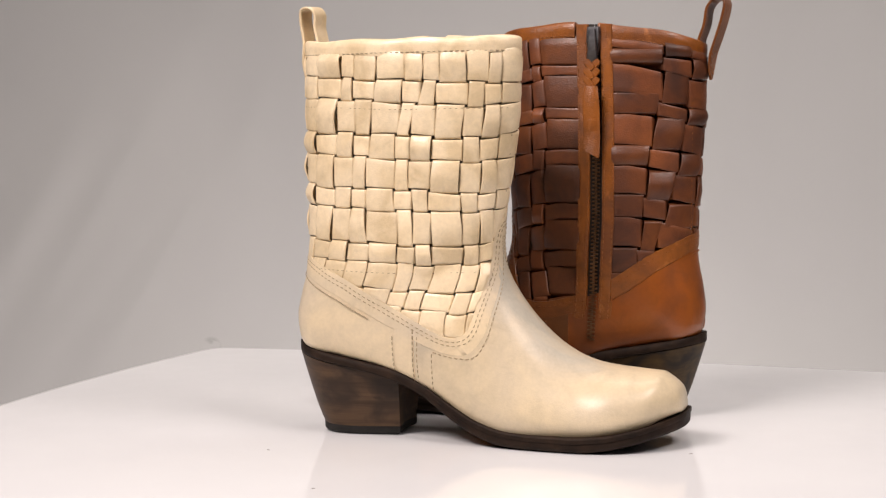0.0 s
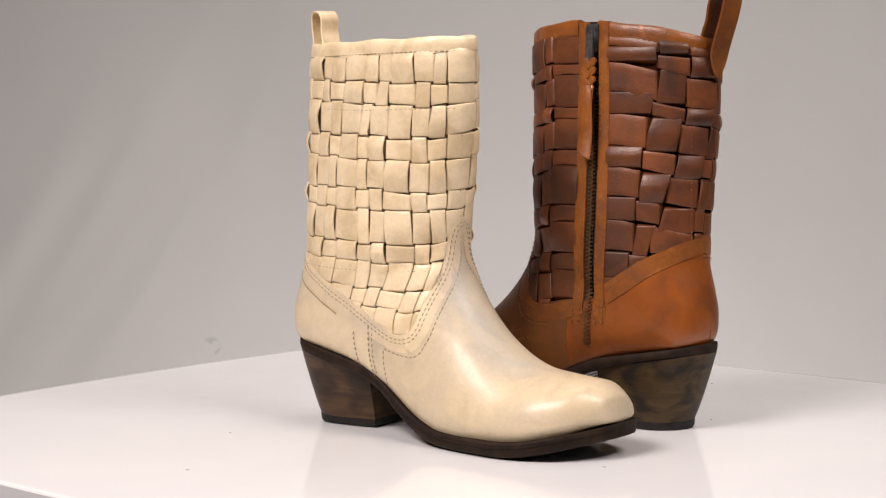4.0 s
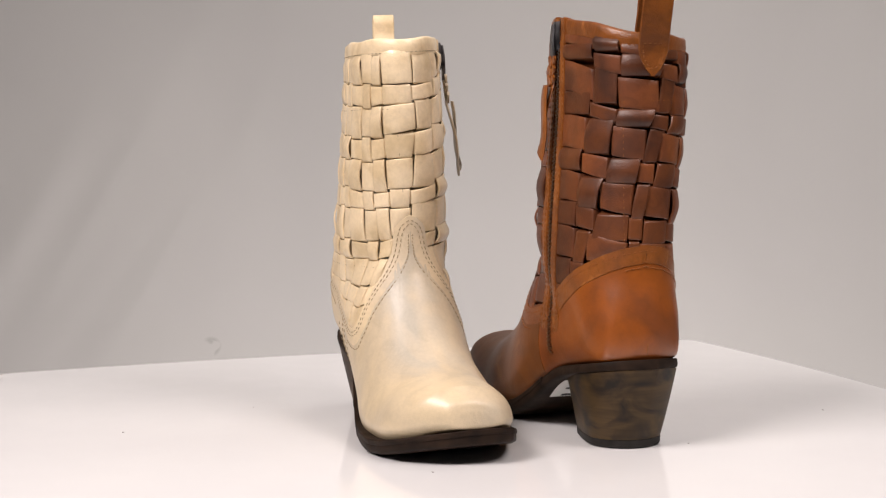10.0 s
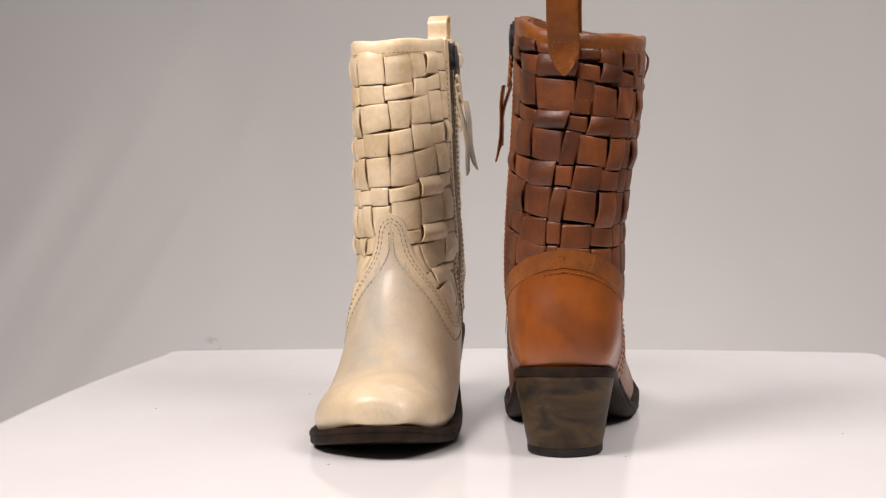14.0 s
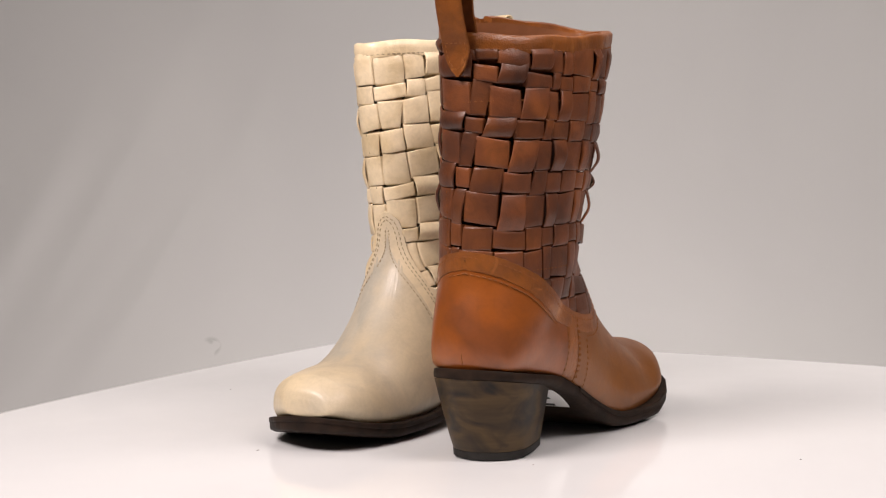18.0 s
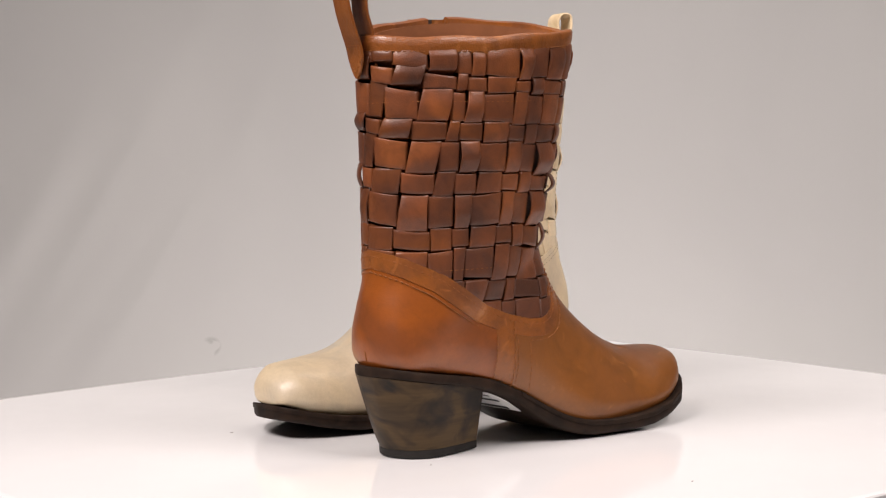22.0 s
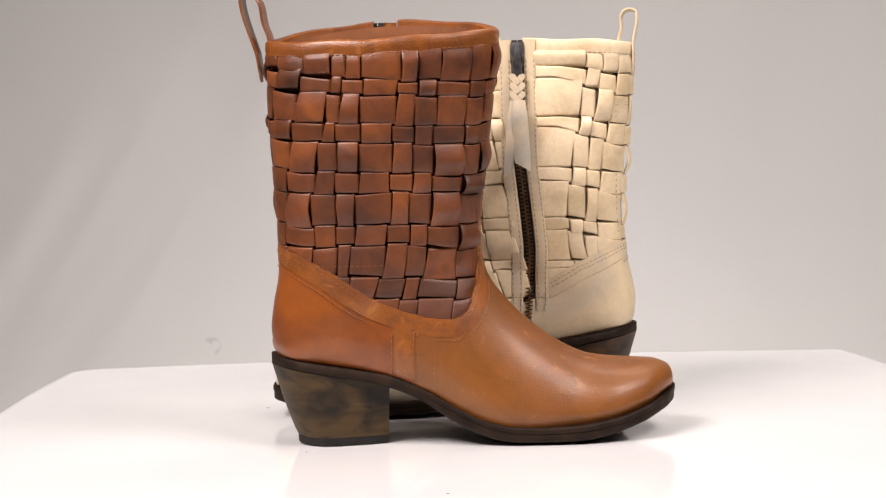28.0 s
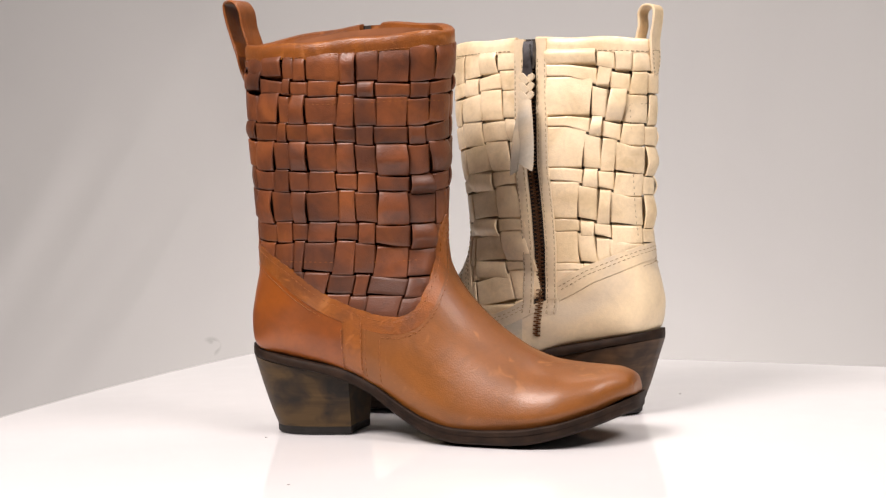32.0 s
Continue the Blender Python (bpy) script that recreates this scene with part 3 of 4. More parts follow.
    for j in range(nr):
        zm = (row_mid(j, nc // 2) + row_mid(j + 1, nc // 2)) / 2
        marks = [float(col_q(i, row_mid(j, min(i, nc - 1)) * 0.5 + row_mid(j + 1, min(i, nc - 1)) * 0.5)) for i in range(nc + 1)]
        qs, d = weave_path(marks, [not upright_over(i, j) for i in range(nc)], puff[j], last.half)
        low, high = row_z(j, qs), row_z(j + 1, qs)
        wide = (high - low) - gap_of(row_mid(j + 1, nc // 2) - row_mid(j, nc // 2))
        lean = rnd.uniform(-0.0003, 0.0003)
        zz = (low + high)[:, None] / 2 + lean + wide[:, None] / 2 * t5
        zz = under_rim(zz, qs[:, None])
        lift = d[:, None] + cup - 0.0012 + tuck(zz, qs[:, None])
        top = last.out(zz, qs[:, None], lift)
        part("woven_strip", sheet(top, last.out(zz, qs[:, None], lift - 0.0010)), mat["strip"], thing, auto=70)
    for i in range(nc):
        qm = (cols[i] + cols[i + 1]) / 2
        marks = [float(row_z(j, np.array(qm))) for j in range(nr + 1)]
        zs, d = weave_path(marks, [upright_over(i, j) for j in range(nr)], [puff[j][i] for j in range(nr)], 1.0)
        low, high = col_q(i, zs), col_q(i + 1, zs)
        wide = (high - low) - gap_of((cols[i + 1] - cols[i]) * last.half) / last.half
        qq = (low + high)[:, None] / 2 + wide[:, None] / 2 * t5
        zq = under_rim(zs[:, None], qq)
        lift = d[:, None] + cup - 0.0012 + tuck(zs[:, None], qq)
        top = last.out(zq, qq, lift)
        part("woven_strip", sheet(top, last.out(zq, qq, lift - 0.0010)), mat["strip"], thing, auto=70)

    # folded collar round the rim, open at the zip
    q = np.linspace(ZIP_AT - 2 + 0.045, ZIP_AT - 0.045, 150)[:, None]
    prof = [(-0.0115, -0.0006), (-0.0113, 0.0010), (-0.006, 0.0014), (-0.0012, 0.0011), (0.0002, -0.0003), (0.0002, -0.0026), (-0.0012, -0.0070), (-0.013, -0.0078), (-0.013, -0.0064)]
    dz, off = np.array(prof).T
    ring = last.out(rim(q) + dz[None, :] + 0.0006 * np.sin(23 * q), q, off[None, :] + 0.0004 * np.sin(31 * q))
    part("collar", loft(ring), mat["trim"], thing, auto=60)

    # zip: two leather facings, tapes, teeth, slider, pull
    top_z = float(rim(np.array(ZIP_AT))) - 0.001
    zz = np.linspace(0.0585, top_z, 80)
    sink = 0.0009 * np.clip((0.092 - zz) / 0.01, 0, 1) + 0.0022 * np.clip((0.078 - zz) / 0.014, 0, 1)

    def band(offsets, lifts, thick):
        top = np.array([last.side(zx(zz) + o, zz, True, l - sink) for o, l in zip(offsets, lifts)]).transpose(1, 0, 2)
        low = np.array([last.side(zx(zz) + o, zz, True, l - sink - thick) for o, l in zip(offsets, lifts)]).transpose(1, 0, 2)
        return sheet(top, low)

    lips = zz < 0.091
    tall = zz > 0.0865
    zz_all, sink_all = zz, sink
    for s in (-1, 1):
        zz, sink = zz_all[lips], sink_all[lips]
        part("zip_lip", band(s * np.array([0.0046, 0.0050, 0.0080, 0.0115, 0.0144, 0.0148]), np.array([0.0008, 0.0020, 0.0022, 0.0021, 0.0019, 0.0010]), 0.003), mat["facing"], thing, auto=50)
        zz, sink = zz_all[tall], sink_all[tall]
        off = s * np.array([0.0044, 0.0048, 0.0074, 0.0105, 0.0132, 0.0136])
        part("zip_facing", band(off, np.array([0.0008, 0.0022, 0.0027, 0.0027, 0.0025, 0.0012]), 0.0034), mat["facing"], thing, auto=50)
        zz, sink = zz_all, sink_all
        part("zip_tape", band(s * np.array([0.0003, 0.002, 0.004, 0.0060]), np.full(4, 0.0001), 0.001), TAPE, thing)
    teeth = []
    for k, z in enumerate(np.arange(0.060, top_z - 0.012, 0.00145)):
        s = 1 if k % 2 else -1
        o = last.side(zx(z) + s * 0.0010, z, True, 0.0010)
        n = unit(last.side(zx(z), z, True, 0.003) - last.side(zx(z), z, True, 0.0))
        m = Matrix.Translation(o) @ Vector(n).to_track_quat("Y", "Z").to_matrix().to_4x4()
        teeth.append(box(m, 0.0036, 0.0018, 0.0011))
    part("zip_teeth", merge(teeth), BRASS, thing, "antique brass zip teeth", smooth=False)
    zsl = top_z - 0.010
    n = unit(last.side(zx(zsl), zsl, True, 0.003) - last.side(zx(zsl), zsl, True, 0.0))
    here = Matrix.Translation(last.side(zx(zsl), zsl, True, 0.0)) @ Vector(n).to_track_quat("Y", "Z").to_matrix().to_4x4()

    def shaped(rows_):
        return loft([[here @ Vector((x * w, y + dy, z)) for x, dy in ((-1, 0), (-0.8, t), (0.8, t), (1, 0), (0.8, -t), (-0.8, -t))] for z, w, y, t in rows_])

    slider = part("slider", shaped([(-0.012, 0.0036, 0.0026, 0.0016), (-0.007, 0.0052, 0.0030, 0.0024), (0.003, 0.0056, 0.0030, 0.0024), (0.008, 0.0050, 0.0028, 0.0020)]), GUNMETAL, thing, "dark metal zip slider", auto=40)
    part("pull_ring", shaped([(-0.020, 0.0040, 0.0056, 0.0010), (-0.014, 0.0042, 0.0062, 0.0012), (-0.003, 0.0030, 0.0066, 0.0012), (0.006, 0.0022, 0.0058, 0.0011)]), GUNMETAL, slider, auto=40)
    # leather pull: plaited head and two flat hanging tongues
    flat = ((-1, 0), (-0.85, 1), (0, 1.15), (0.85, 1), (1, 0), (0.85, -1), (0, -1), (-0.85, -1))
    for k in range(3):
        for s in (-1, 1):
            m = here @ pose(s * 0.0020, 0.0060 + mat["hang"] * (0.002 + 0.0012 * k) + 0.0005 * s, -0.020 - 0.0066 * k, 0, s * 42, 0)
            part("plait", loft([[m @ Vector((x * w, y * 0.0009, zz_)) for x, y in flat] for zz_, w in ((-0.0046, 0.0015), (-0.0030, 0.0027), (0.0030, 0.0027), (0.0046, 0.0015))]), mat["pull"], slider, auto=50)
    for s, (length, aside, wide, tip) in zip((-1, 1), mat["tail"]):
        ring = []
        for u in np.linspace(0, 1, 12):
            w = wide * (0.8 + 0.2 * min(1, u * 4)) * (1.0 if u < 0.93 else 0.9)
            y = 0.006 + mat["hang"] * (0.008 + 0.016 * u) + 0.0012 * s + 0.0015 * math.sin(5 * u + s)
            z = -0.036 - length * u
            ring.append([here @ Vector((aside * (0.35 + 0.75 * u) + x * w, y + dy * 0.0008, z + (tip * x if u > 0.9 else 0))) for x, dy in flat])
        part("pull_tongue", loft(ring), mat["pull"], slider, auto=50)

    # pull loop at the back
    top_b = float(rim(np.array(0.0)))
    lw, lh, ll = mat["loop"]
    spine = smooth_curve([(-0.0068 + 0.5 * ll, top_b - 0.031 + 0.6 * ll), (-0.0082 + 0.5 * ll, top_b - 0.014 + 0.6 * ll), (-0.0085 - ll * 0.1, top_b), (-0.011 - ll * 0.6, top_b + lh * 0.5),
                          (-0.011 - ll, top_b + lh * 0.93), (-0.004 - ll, top_b + lh), (0.0005 - ll * 0.7, top_b + lh * 0.8),
                          (0.0005 - ll * 0.3, top_b + lh * 0.4), (0.003, top_b), (0.0045, top_b - 0.02)], 40)
    tan = unit(np.gradient(spine, axis=0))
    nor = np.stack([-tan[:, 1], tan[:, 0]], axis=1)
    rings, lean_y = [], mat["loop_lean"]
    for k, (p, nn) in enumerate(zip(spine, nor)):
        w = lw / 2 * (0.10, 0.46, 0.70, 0.88, 0.97, 1.0)[min(k, 5)]
        aside = lean_y * (p[1] - top_b + 0.03) / 0.06
        rings.append([last.twist(np.array((p[0] + nn[0] * t + mat["loop_at"], y * w + aside, p[1] + nn[1] * t))) for y, t in ((-1, 0.0), (-0.93, 0.0009), (0.93, 0.0009), (1, 0.0), (0.93, -0.0009), (-0.93, -0.0009))])
    pull_loop = part("pull_loop", loft(rings), mat["trim"], thing, auto=50)
    face = [[(r[0] + r[5]) / 2, (r[3] + r[4]) / 2] for r in rings] if rings[4][4][0] < rings[4][2][0] else [[(r[0] + r[1]) / 2, (r[3] + r[2]) / 2] for r in rings]
    face = np.array([[list(v) for v in r] for r in face])
    outward = np.array([-1.0, 0.0, 0.12])
    run_up = [face[k, 0] + (face[k, 1] - face[k, 0]) * 0.13 for k in range(6, 1, -1)]
    run_down = [face[k, 0] + (face[k, 1] - face[k, 0]) * 0.87 for k in range(2, 7)]
    seam = np.array(run_up + [face[1].mean(axis=0)] + run_down + run_up[:1])
    seam += outward * 0.0006
    part("stitching", stitch_line(seam, np.tile(outward, (len(seam), 1)), 0.0020, 0.0014), mat["thread"], pull_loop, smooth=False)

    # outsole
    xs = np.concatenate([np.linspace(-0.003, 0.02, 12), np.linspace(0.026, 0.255, 46), np.linspace(0.26, 0.2832, 16)])
    def eased(xs_, px, pz, wide=0.012):
        fine = np.linspace(px[0] - 0.04, px[-1] + 0.04, 900)
        v = np.interp(fine, px, pz)
        v[fine < px[0]] = pz[0] + (fine[fine < px[0]] - px[0]) * (pz[1] - pz[0]) / (px[1] - px[0])
        v[fine > px[-1]] = pz[-1] + (fine[fine > px[-1]] - px[-1]) * (pz[-1] - pz[-2]) / (px[-1] - px[-2])
        n = int(wide / (fine[1] - fine[0]))
        k = np.hanning(2 * n + 1)
        return np.interp(xs_, fine, np.convolve(v, k / k.sum(), "same"))

    topz = eased(xs, [-0.001, 0.028, 0.06, 0.079, 0.099, 0.119, 0.139, 0.159, 0.183, 0.212, 0.236, 0.2606, 0.277, 0.2832],
                 [0.0632, 0.0580, 0.0525, 0.0490, 0.0402, 0.0275, 0.0168, 0.0114, 0.0104, 0.0117, 0.0157, 0.0230, 0.0290, 0.0312])
    lowz = np.maximum(0.0001, eased(xs, [-0.001, 0.028, 0.06, 0.077, 0.085, 0.099, 0.119, 0.135, 0.151, 0.17, 0.195, 0.215, 0.228, 0.252, 0.273, 0.2832],
                                    [0.0560, 0.0508, 0.0450, 0.0400, 0.0375, 0.0310, 0.0170, 0.0078, 0.0018, -0.0004, -0.0004, 0.0010, 0.0034, 0.0102, 0.0178, 0.0212], 0.008))
    halfw = np.interp(xs, [-0.003, 0.0005, 0.006, 0.013, 0.022, 0.04, 0.075, 0.10, 0.13, 0.16, 0.19, 0.215, 0.236, 0.256, 0.266, 0.274, 0.279, 0.282, 0.2832],
                      [0.007, 0.015, 0.0230, 0.0290, 0.0330, 0.0350, 0.0350, 0.0368, 0.0425, 0.0480, 0.0510, 0.0512, 0.0478, 0.0414, 0.0347, 0.0285, 0.0208, 0.0148, 0.0102])
    mid = np.interp(xs, [0, 0.1, 0.16, 0.21, 0.24, 0.256, 0.266, 0.274, 0.279, 0.2832], [0, -0.001, -0.002, -0.003, -0.003, -0.0011, 0.0017, 0.0048, 0.0074, 0.0090])
    drop = droop * np.clip((xs - 0.19) / 0.09, 0, 1) ** 1.3
    topz, lowz = topz - drop, np.maximum(lowz - drop, 0.0001)
    rings = []
    for x, a, c, w, y in zip(xs, topz, lowz, halfw, mid):
        t = a - c
        pr = [(-1, c + 0.3 * t), (-0.985, c + 0.16 * t), (-0.9, c + 0.03 * t), (-0.4, c), (0.4, c), (0.9, c + 0.03 * t), (0.985, c + 0.16 * t), (1, c + 0.3 * t), (1.0, c + 0.5 * t), (0.992, a - 0.12 * t), (0.96, a), (0.4, a), (-0.4, a), (-0.96, a), (-0.992, a - 0.12 * t), (-1.0, c + 0.5 * t)]
        rings.append([(x - short * min(1, max(0, (x - 0.19) / 0.09)), y + s * w, zz_) for s, zz_ in pr])
    part("outsole", loft(rings), SOLE, thing, "dark brown stacked outsole", auto=50)

    welt = []
    for x, a, w, y in zip(xs, topz, halfw, mid):
        if x > 0.1:
            welt.append([(x - short * min(1, max(0, (x - 0.19) / 0.09)) + (0.0006 if x > 0.27 else 0), y + k * (w + o), a + dz) for k, o, dz in
                         ((-1, 0.0002, -0.0034), (-1, 0.0005, -0.0030), (-1, 0.0005, -0.0004), (-1, -0.0002, 0.0004), (1, -0.0002, 0.0004), (1, 0.0005, -0.0004), (1, 0.0005, -0.0030), (1, 0.0002, -0.0034))])
    part("welt", loft(welt), SOLE, thing, "dark leather welt", auto=35)

    # heel block and its rubber lift
    heel_top = lambda x: float(np.interp(x, [0, 0.028, 0.06, 0.079], [0.0562, 0.0512, 0.0454, 0.0400]))

    def heel_ring(u, grow=0.0):
        """Outline of the heel at u from its foot (0) to the sole (1)."""
        half = []
        for c in np.concatenate([np.linspace(0, 0.3, 12) ** 1.6 / 0.3**0.6, np.linspace(0.36, 1.0, 7)]):
            xt, xb = -0.0026 + 0.0806 * c, 0.0142 + 0.0626 * c
            wt = float(np.interp(xt, xs, halfw)) - 0.0005
            wb = 0.0256 * (1 - (1 - min(1, c / 0.42)) ** 2.3) ** 0.55
            slim = 1 - 0.26 * min(1, max(0, (c - 0.4) / 0.6)) ** 1.5
            wt, wb = wt * slim, wb * slim
            bend = u ** 0.85
            half.append((xb + (xt - xb) * bend - grow * (1 - 2 * c), max(0.002, wb + (wt - wb) * u) + grow))
        front = half[-1][0]
        pts = [(x, -w) for x, w in half] + [(front - 0.002, 0.0)] + [(x, w) for x, w in half[::-1]]
        return pts

    def tall_ring(u):
        return [(x, y, 0.0055 + (heel_top(x) - 0.0055) * u) for x, y in heel_ring(u)]

    part("heel", loft([tall_ring(u) for u in np.linspace(0, 1, 12)]), mat["heel"], thing, mat["heel_label"], auto=40)
    part("heel_lift", loft([[(x, y, z) for x, y in heel_ring(0.0, g_)] for z, g_ in ((0.0, -0.0006), (0.0007, 0.0), (0.0052, 0.0002), (0.0055, -0.0002))]), RUBBER, thing, "black rubber heel lift", auto=40)

    # size label under the arch
    lab = np.array([[(x, y, float(np.interp(x, xs, lowz)) - 0.0003) for y in np.linspace(-0.026, 0.026, 4)] for x in np.linspace(0.082, 0.112, 9)])
    sticker = part("sticker", sheet(lab, lab + np.array([0, 0, -0.0003])), PAPER, thing, "white size sticker under the arch")
    for k in range(3):
        x = 0.09 + 0.009 * k
        bar = np.array([[(xx, y, float(np.interp(xx, xs, lowz)) - 0.0008) for y in np.linspace(-0.016, 0.018, 3)] for xx in (x, x + 0.0025)])
        part("print_bar", sheet(bar, bar + np.array([0, 0, -0.0002])), INK, sticker)

    # edging band along the woven panel, and the side straps over the seams
    b_lo = float(last.q_of(zx(0.098) - 0.0075, 0.098, True)) - 2
    b_hi = float(last.q_of(zx(0.084) + 0.0075, 0.084, True))

    def edge_path(drop, lo, hi, n):
        """Heights and q of a line that follows the panel's edge at a distance, towards the foot."""
        qd = np.linspace(lo, hi, 4000)
        p = np.stack([qd * last.half, edge_z(qd)], axis=1)
        run = np.concatenate([[0], np.cumsum(np.linalg.norm(np.diff(p, axis=0), axis=1))])
        at = np.linspace(0, run[-1], n)
        p = np.stack([np.interp(at, run, p[:, k]) for k in (0, 1)], axis=1)
        t = unit(np.gradient(p, axis=0))
        q_ = (p[:, 0] + t[:, 1] * drop) / last.half
        over = p[:, 0] / last.half
        return p[:, 1] - t[:, 0] * drop, np.where(over < 1, np.minimum(q_, 0.9985), np.maximum(q_, 1.0015))

    lines_ = [edge_path(-0.0010 + d_, b_lo, b_hi, 420) for d_ in (0.0, 0.0004, 0.0062, 0.0122, 0.0126)]
    zz, qq = (np.stack([l[k] for l in lines_], axis=1) for k in (0, 1))
    o = np.array([0.0010, 0.0019, 0.0019, 0.0014, 0.0006])[None, :]
    part("edging_band", sheet(last.out(zz, qq, o), last.out(zz, qq, o - 0.0022)), mat["edging"], thing, auto=50)
    xx = np.linspace(0.0790, 0.0965, 7)[None, :]
    z1 = edge_z(last.q_of(xx, 0.09 + 0 * xx)) - 0.004
    z0 = np.interp(xx, [0.078, 0.097], [0.0485, 0.0405])
    zz = z0 + (z1 - z0) * np.linspace(0.0, 1.0, 16)[:, None]
    o = np.array([0.0006, 0.0014, 0.0016, 0.0016, 0.0016, 0.0014, 0.0006])
    lay = lambda d: np.array([[last.side(xx[0, k], zz[i, k], False, o[k] + d) for k in range(7)] for i in range(16)])
    part("side_strap", sheet(lay(0.0), lay(-0.002)), mat["edging"], thing, auto=50)

    def sew(z, q, lift, size=0.0026, gap=0.0014):
        pts = last.out(z, q, lift)
        nrm = unit(last.out(z, q, lift + 0.003) - pts)
        part("stitching", stitch_line(pts, nrm, size, gap), mat["thread"], thing, smooth=False)

    def hug(z, q, lift):
        """Stitches along a line below the shaft, laid on the foot's own surface; near the heel's back on the shaft's."""
        rest, inner = last.at(z, q), q > 1
        level = [last.out(z, q, lift + d) for d in (0.0, 0.003)]
        flank = [np.array([last.side(max(p[0], 0.004), zz_, bool(side_), lift + d) for p, zz_, side_ in zip(rest, z, inner)]) for d in (0.0, 0.003)]
        w = np.clip((rest[:, :1] - 0.008) / 0.012, 0, 1)
        pts, top = (f * w + l * (1 - w) for f, l in zip(flank, level))
        part("stitching", stitch_line(pts, unit(top - pts)), mat["thread"], thing, smooth=False)

    for drop_ in mat["seam_drops"]:
        sew(*edge_path(drop_, b_lo + 0.03, b_hi - 0.03, 900), 0.0020)
    low, q = edge_path(0.0138, b_lo + 0.03, b_hi - 0.03, 900)
    sx = last.at(low, q)[:, 0]
    for keep in ((q < 0.5) & (sx < 0.0785), (q > 0.5) & (q < 1) & (sx > 0.1085), (q > 1) & (sx > 0.1085)):
        hug(low[keep], q[keep], 0.0015)
    for x in (0.0795, 0.0945, 0.0975, 0.1085):
        foot_z = float(np.interp(x, [0.079, 0.099, 0.119], [0.0505, 0.0415, 0.0285]))
        z = np.linspace(foot_z, float(edge_z(last.q_of(x, 0.085))) - (0.015 if x in (0.0795, 0.1085) else 0.003), 30)
        off = 0.0021 if 0.079 < x < 0.096 else 0.0014
        pts = last.side(x + 0 * z, z, False, off)
        nrm = unit(last.side(x + 0 * z, z, False, off + 0.003) - pts)
        part("stitching", stitch_line(pts, nrm), mat["thread"], thing, smooth=False)
    if mat["loop"][2] > 0:
        sew(np.linspace(0.0660, 0.0760, 20), np.zeros(20), 0.0012, 0.0085, 0.003)
    zs_, qa, qb = mat["weave_seam"]
    q = np.linspace(qa, qb, 300)
    sew(zs_ + 0.0006 * np.sin(9 * q), q, 0.0018, 0.0024, 0.0016)
    for q_ in (qa, qb):
        z = np.linspace(zs_, 0.165 if q_ == qb else 0.13, 60)
        sew(z, q_ + 0.02 * (zs_ - z) / 0.1, 0.0018, 0.0022, 0.0022)
    q = np.linspace(0.2, 0.87, 150)
    sew(mat["low_seam"] + 0 * q, q, 0.0018, 0.0024, 0.0016)
    q = np.linspace(ZIP_AT - 2 + 0.05, ZIP_AT - 0.05, 300)
    pts = last.out(rim(q) - 0.0096, q, 0.0014)
    nrm = unit(last.out(rim(q) - 0.0096, q, 0.004) - pts)
    part("stitching", stitch_line(pts, nrm), mat["thread"], thing, smooth=False)
    z = np.linspace(0.076, top_z - 0.012, 120)
    for s in (-1, 1):
        for o in (0.0064, 0.0122):
            pts = last.side(zx(z) + s * o, z, True, 0.0027)
            nrm = unit(last.side(zx(z) + s * o, z, True, 0.006) - pts)
            part("stitching", stitch_line(pts, nrm), mat["thread"], thing, smooth=False)
    return thing


def rim_line(back, front, outer, inner):
    def f(q):
        q = np.asarray(q, float) % 2.0
        a = np.where(q <= 1, q, 2 - q)
        return back + (front - back) * (1 - np.cos(math.pi * a)) / 2 + np.where(q > 1, inner, outer) * np.sin(math.pi * a)
    return f


# lower edges of the woven rows, from the rim down: heights at these places round the shaft
ROW_Q = (-0.36, -0.12, 0.20, 0.55, 0.85, 1.05, 1.33)
ROWS_CREAM = [
    (0.2625, 0.2544, 0.2529, 0.2515, 0.2488, 0.2495, 0.2572),
    (0.2507, 0.2385, 0.2375, 0.2359, 0.2328, 0.2365, 0.2446),
    (0.2243, 0.2164, 0.2143, 0.2130, 0.2118, 0.2168, 0.2218),
    (0.2141, 0.2014, 0.1980, 0.1970, 0.1948, 0.1986, 0.2061),
    (0.1860, 0.1792, 0.1766, 0.1755, 0.1735, 0.1764, 0.1840),
    (0.1742, 0.1641, 0.1621, 0.1616, 0.1597, 0.1641, 0.1722),
    (0.1470, 0.1408, 0.1384, 0.1380, 0.1372, 0.1436, 0.1491),
    (0.1365, 0.1283, 0.1251, 0.1249, 0.1236, 0.1302, 0.1378),
    (0.1140, 0.1115, 0.1089, 0.1063, 0.1037, 0.1105, 0.1168),
    (0.1075, 0.1036, 0.0996, 0.0951, 0.0899, 0.0957, 0.1080),
    (0.0860, 0.0855, 0.0845, 0.0790, 0.0735, 0.0760, 0.0870),
]
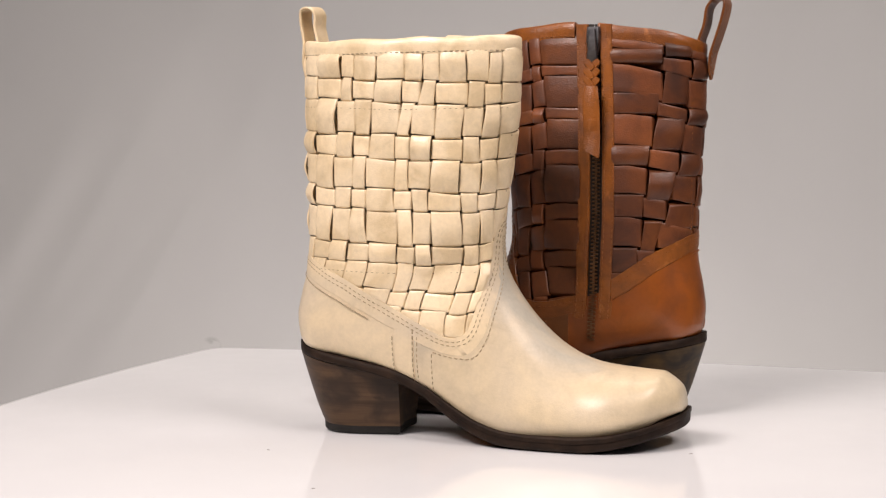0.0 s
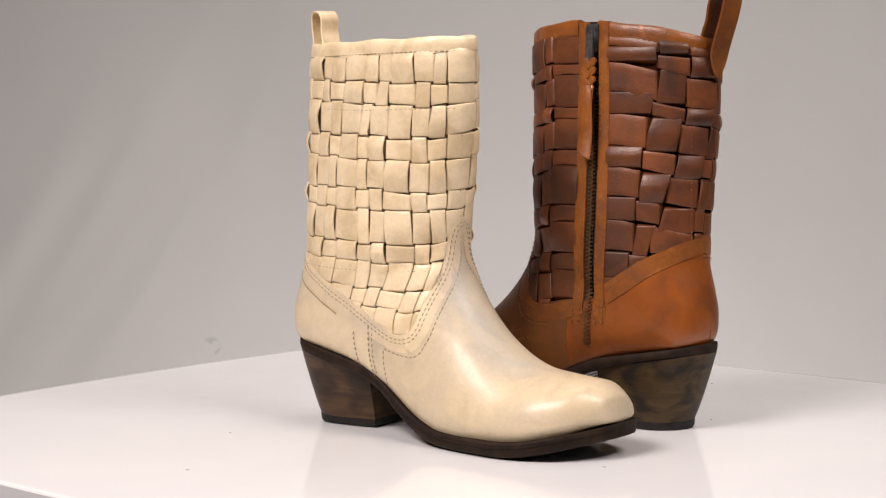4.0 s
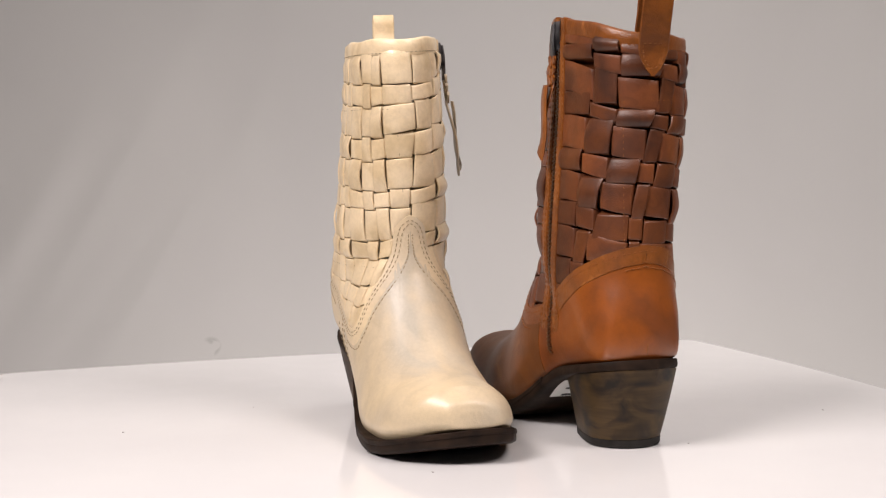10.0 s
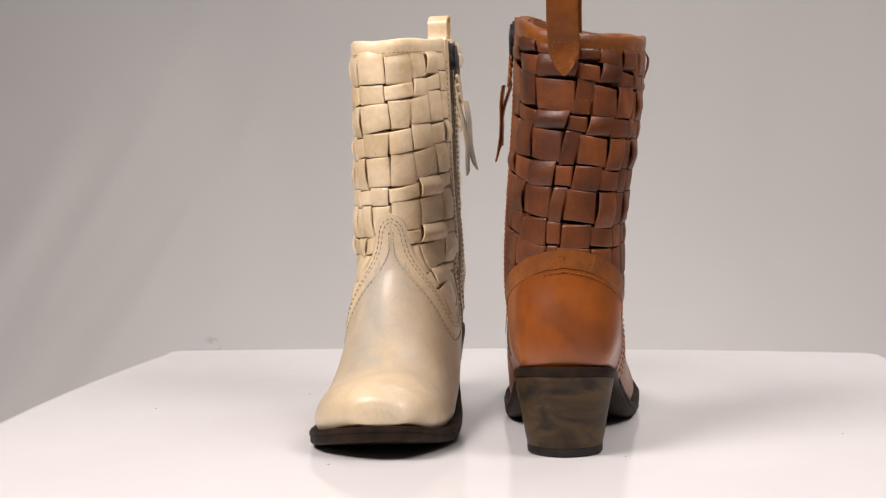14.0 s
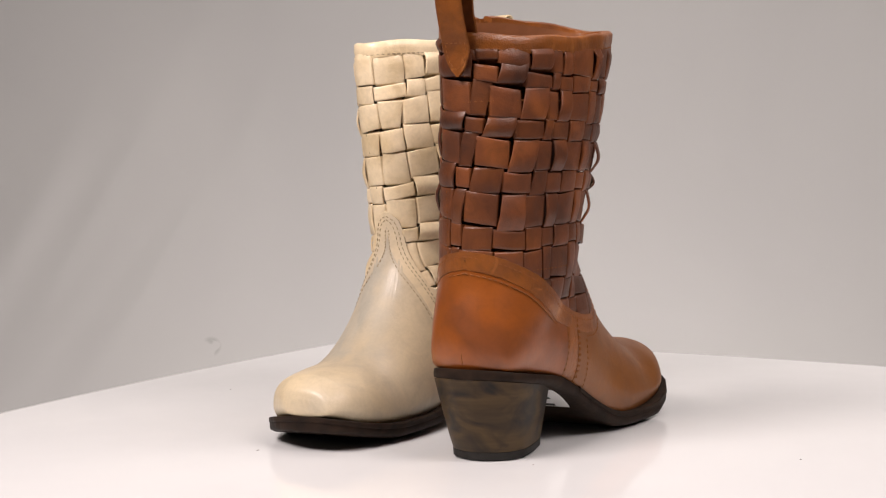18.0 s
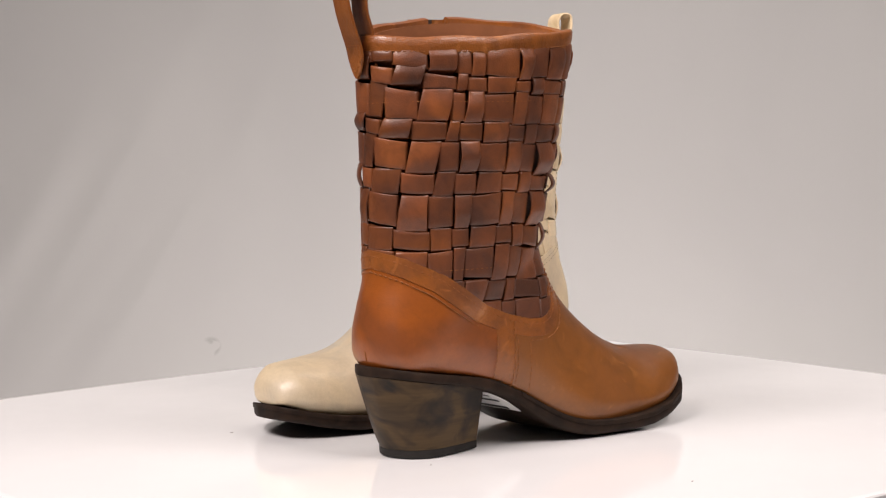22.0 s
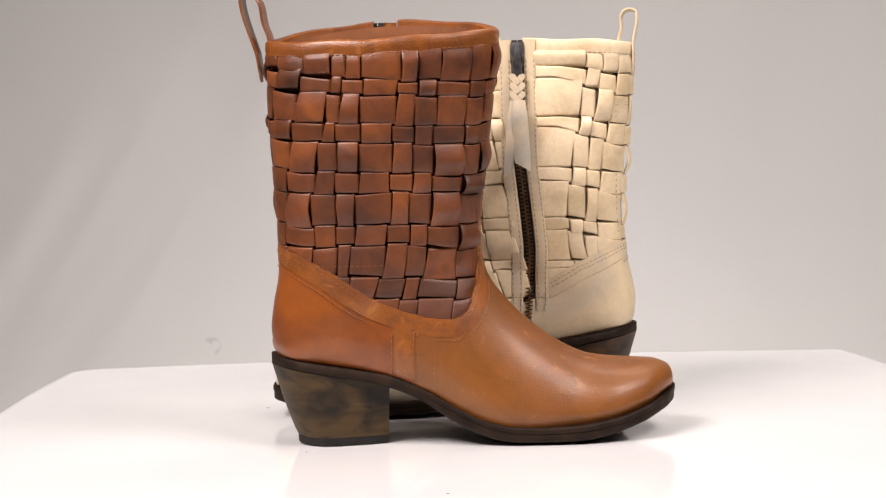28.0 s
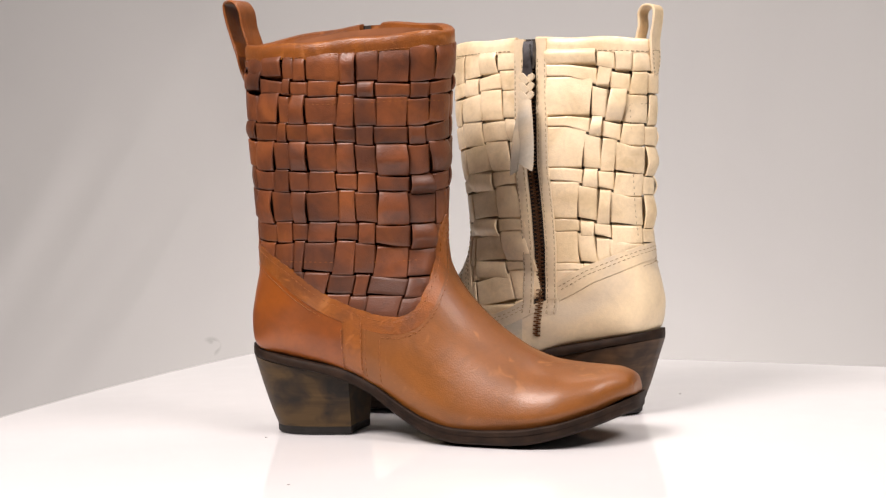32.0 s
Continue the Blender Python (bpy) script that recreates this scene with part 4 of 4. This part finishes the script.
ROWS_TAN = [
    (0.2758, 0.2679, 0.2574, 0.2504, 0.2496, 0.2549, 0.2644),
    (0.2666, 0.2549, 0.2446, 0.2420, 0.2385, 0.2443, 0.2552),
    (0.2426, 0.2318, 0.2244, 0.2214, 0.2198, 0.2252, 0.2333),
    (0.2285, 0.2208, 0.2116, 0.2086, 0.2075, 0.2115, 0.2232),
    (0.2049, 0.1983, 0.1918, 0.1886, 0.1861, 0.1913, 0.2022),
    (0.1906, 0.1822, 0.1755, 0.1762, 0.1726, 0.1766, 0.1887),
    (0.1683, 0.1609, 0.1532, 0.1533, 0.1514, 0.1524, 0.1617),
    (0.1529, 0.1434, 0.1392, 0.1401, 0.1343, 0.1352, 0.1484),
    (0.1289, 0.1245, 0.1203, 0.1166, 0.1134, 0.1149, 0.1267),
    (0.1105, 0.1082, 0.1058, 0.1031, 0.1000, 0.1034, 0.1137),
    (0.0890, 0.0880, 0.0870, 0.0850, 0.0810, 0.0830, 0.0930),
]
# edges between the upright strips, from the zip round the back and the outer side to the zip: q at these heights
COL_Z = (0.120, 0.170, 0.215, 0.260)
COLS_CREAM = [
    (-0.362, -0.325, -0.284, -0.236), (-0.294, -0.256, -0.224, -0.178), (-0.232, -0.192, -0.156, -0.100), (-0.076, -0.065, -0.054, -0.030),
    (0.040, 0.044, 0.050, 0.070), (0.130, 0.138, 0.153, 0.170), (0.222, 0.245, 0.264, 0.290), (0.322, 0.336, 0.344, 0.347),
    (0.428, 0.395, 0.412, 0.450), (0.550, 0.522, 0.525, 0.560), (0.620, 0.584, 0.578, 0.634), (0.692, 0.660, 0.666, 0.696),
    (0.809, 0.780, 0.779, 0.797), (0.880, 0.850, 0.846, 0.872), (0.936, 0.918, 0.914, 0.920), (1.001, 1.008, 1.030, 1.034),
    (1.122, 1.140, 1.120, 1.160), (1.289, 1.281, 1.250, 1.240), (1.428, 1.398, 1.366, 1.340)]
COLS_TAN = [
    (-0.335, -0.291, -0.262, -0.205), (-0.260, -0.182, -0.128, -0.095), (-0.085, -0.053, -0.012, 0.050), (-0.035, 0.000, 0.050, 0.130),
    (0.090, 0.120, 0.165, 0.240), (0.225, 0.232, 0.290, 0.346), (0.327, 0.322, 0.345, 0.392), (0.378, 0.404, 0.431, 0.453),
    (0.500, 0.535, 0.550, 0.579), (0.598, 0.606, 0.624, 0.646), (0.670, 0.689, 0.700, 0.718), (0.814, 0.811, 0.817, 0.836),
    (0.930, 0.916, 0.886, 0.916), (1.020, 1.015, 1.010, 1.025), (1.110, 1.115, 1.125, 1.140), (1.180, 1.215, 1.245, 1.266), (1.250, 1.278, 1.310, 1.313)]

LOOK_CREAM = dict(edge=EDGE_CREAM, facing=CREAM_HEEL, counter=CREAM_HEEL, counter_label="smooth cream leather", skin=CREAM, skin_label="cream leather, faintly greyed", strip=CREAM_STRIP, trim=CREAM_STRIP, edging=CREAM_HEEL, lining=CREAM_LINING, pull=CREAM,
                  thread=CREAM_THREAD, heel=HEEL_CREAM, heel_label="dark brown stacked leather heel", hang=0.32, tail=((0.054, 0.0072, 0.0040, -0.002), (0.050, -0.0030, 0.0062, 0.003)), zip_z=(0.058, 0.085, 0.124, 0.187, 0.28), zip_x=(0.085, 0.082, 0.0804, 0.0845, 0.0815),
                  weave_start=1, loop=(0.0165, 0.0245, 0.0), loop_lean=0.0, loop_at=0.004, seam_drops=(0.0024, 0.0050), weave_seam=(0.2315, -0.12, 0.965), low_seam=0.118, zip=0.086)
LOOK_TAN = dict(edge=EDGE_TAN, facing=TAN_TRIM, counter=TAN_HEEL, counter_label="glossy russet-tan leather", skin=TAN, skin_label="burnished tan leather", strip=BROWN_STRIP, trim=TAN_TRIM, edging=TAN_TRIM, lining=TAN_LINING, pull=TAN_TRIM,
                thread=TAN_THREAD, heel=HEEL_TAN, heel_label="olive-brown stacked leather heel with dark smears", hang=0.40, tail=((0.040, -0.0015, 0.0048, -0.002), (0.050, -0.0025, 0.0064, 0.003)), zip_z=(0.058, 0.10, 0.15, 0.229, 0.28), zip_x=(0.0790, 0.0770, 0.0757, 0.0736, 0.0725),
                weave_start=0, loop=(0.021, 0.032, 0.005), loop_lean=-0.004, loop_at=0.0, seam_drops=(0.0030,), weave_seam=(0.2365, -0.10, 0.965), low_seam=0.1255, zip=0.0757)

studio()
plate = turntable()
cream_boot = boot("cream_boot", "cream leather ankle boot with woven shaft and dark stacked heel", LOOK_CREAM, ROWS_CREAM, COLS_CREAM,
                  rim_line(0.2785, 0.2810, 0.0, 0.002), SHAFT_CREAM, 0.0080, 0.005, 0.0038, 5, lambda z, q: 0.0045 if -0.1 < q < 0.2 and 0.12 < z < 0.2 else 0.0032)
tan_boot = boot("tan_boot", "tan leather ankle boot with dark brown woven shaft and inner zip", LOOK_TAN, ROWS_TAN, COLS_TAN,
                rim_line(0.2810, 0.2850, -0.004, 0.0120), SHAFT_TAN, 0.0, 0.0, 0.0, 11, lambda z, q: 0.0060 if 0.13 < z < 0.2 and 0.72 < q < 0.89 else 0.0036 if 0.12 < z < 0.2 and (0.5 < q < 0.88 or -0.2 < q < 0.2) else 0.0034)


# ---------------------------------------------------------------- the turning
def motions():
    speed = -5.75
    set_down = pose(0, 0, 0, 0.37, 0.70, 0.68)
    spots = ((plate, pose(0, 0, 0.0003, 0.20, 0.65, 0)),
             (cream_boot, set_down @ pose(-0.1305, -0.0185, 0.0017, 1.6, 0, -18.1)),
             (tan_boot, set_down @ pose(0.1640, 0.0190, 0.0010, 0, 0, 165.0)))
    for thing, base in spots:
        walk(thing, [(t / 2, pose(0, 0, 0, 0, 0, speed * t / 2) @ base) for t in range(65)])


motions()
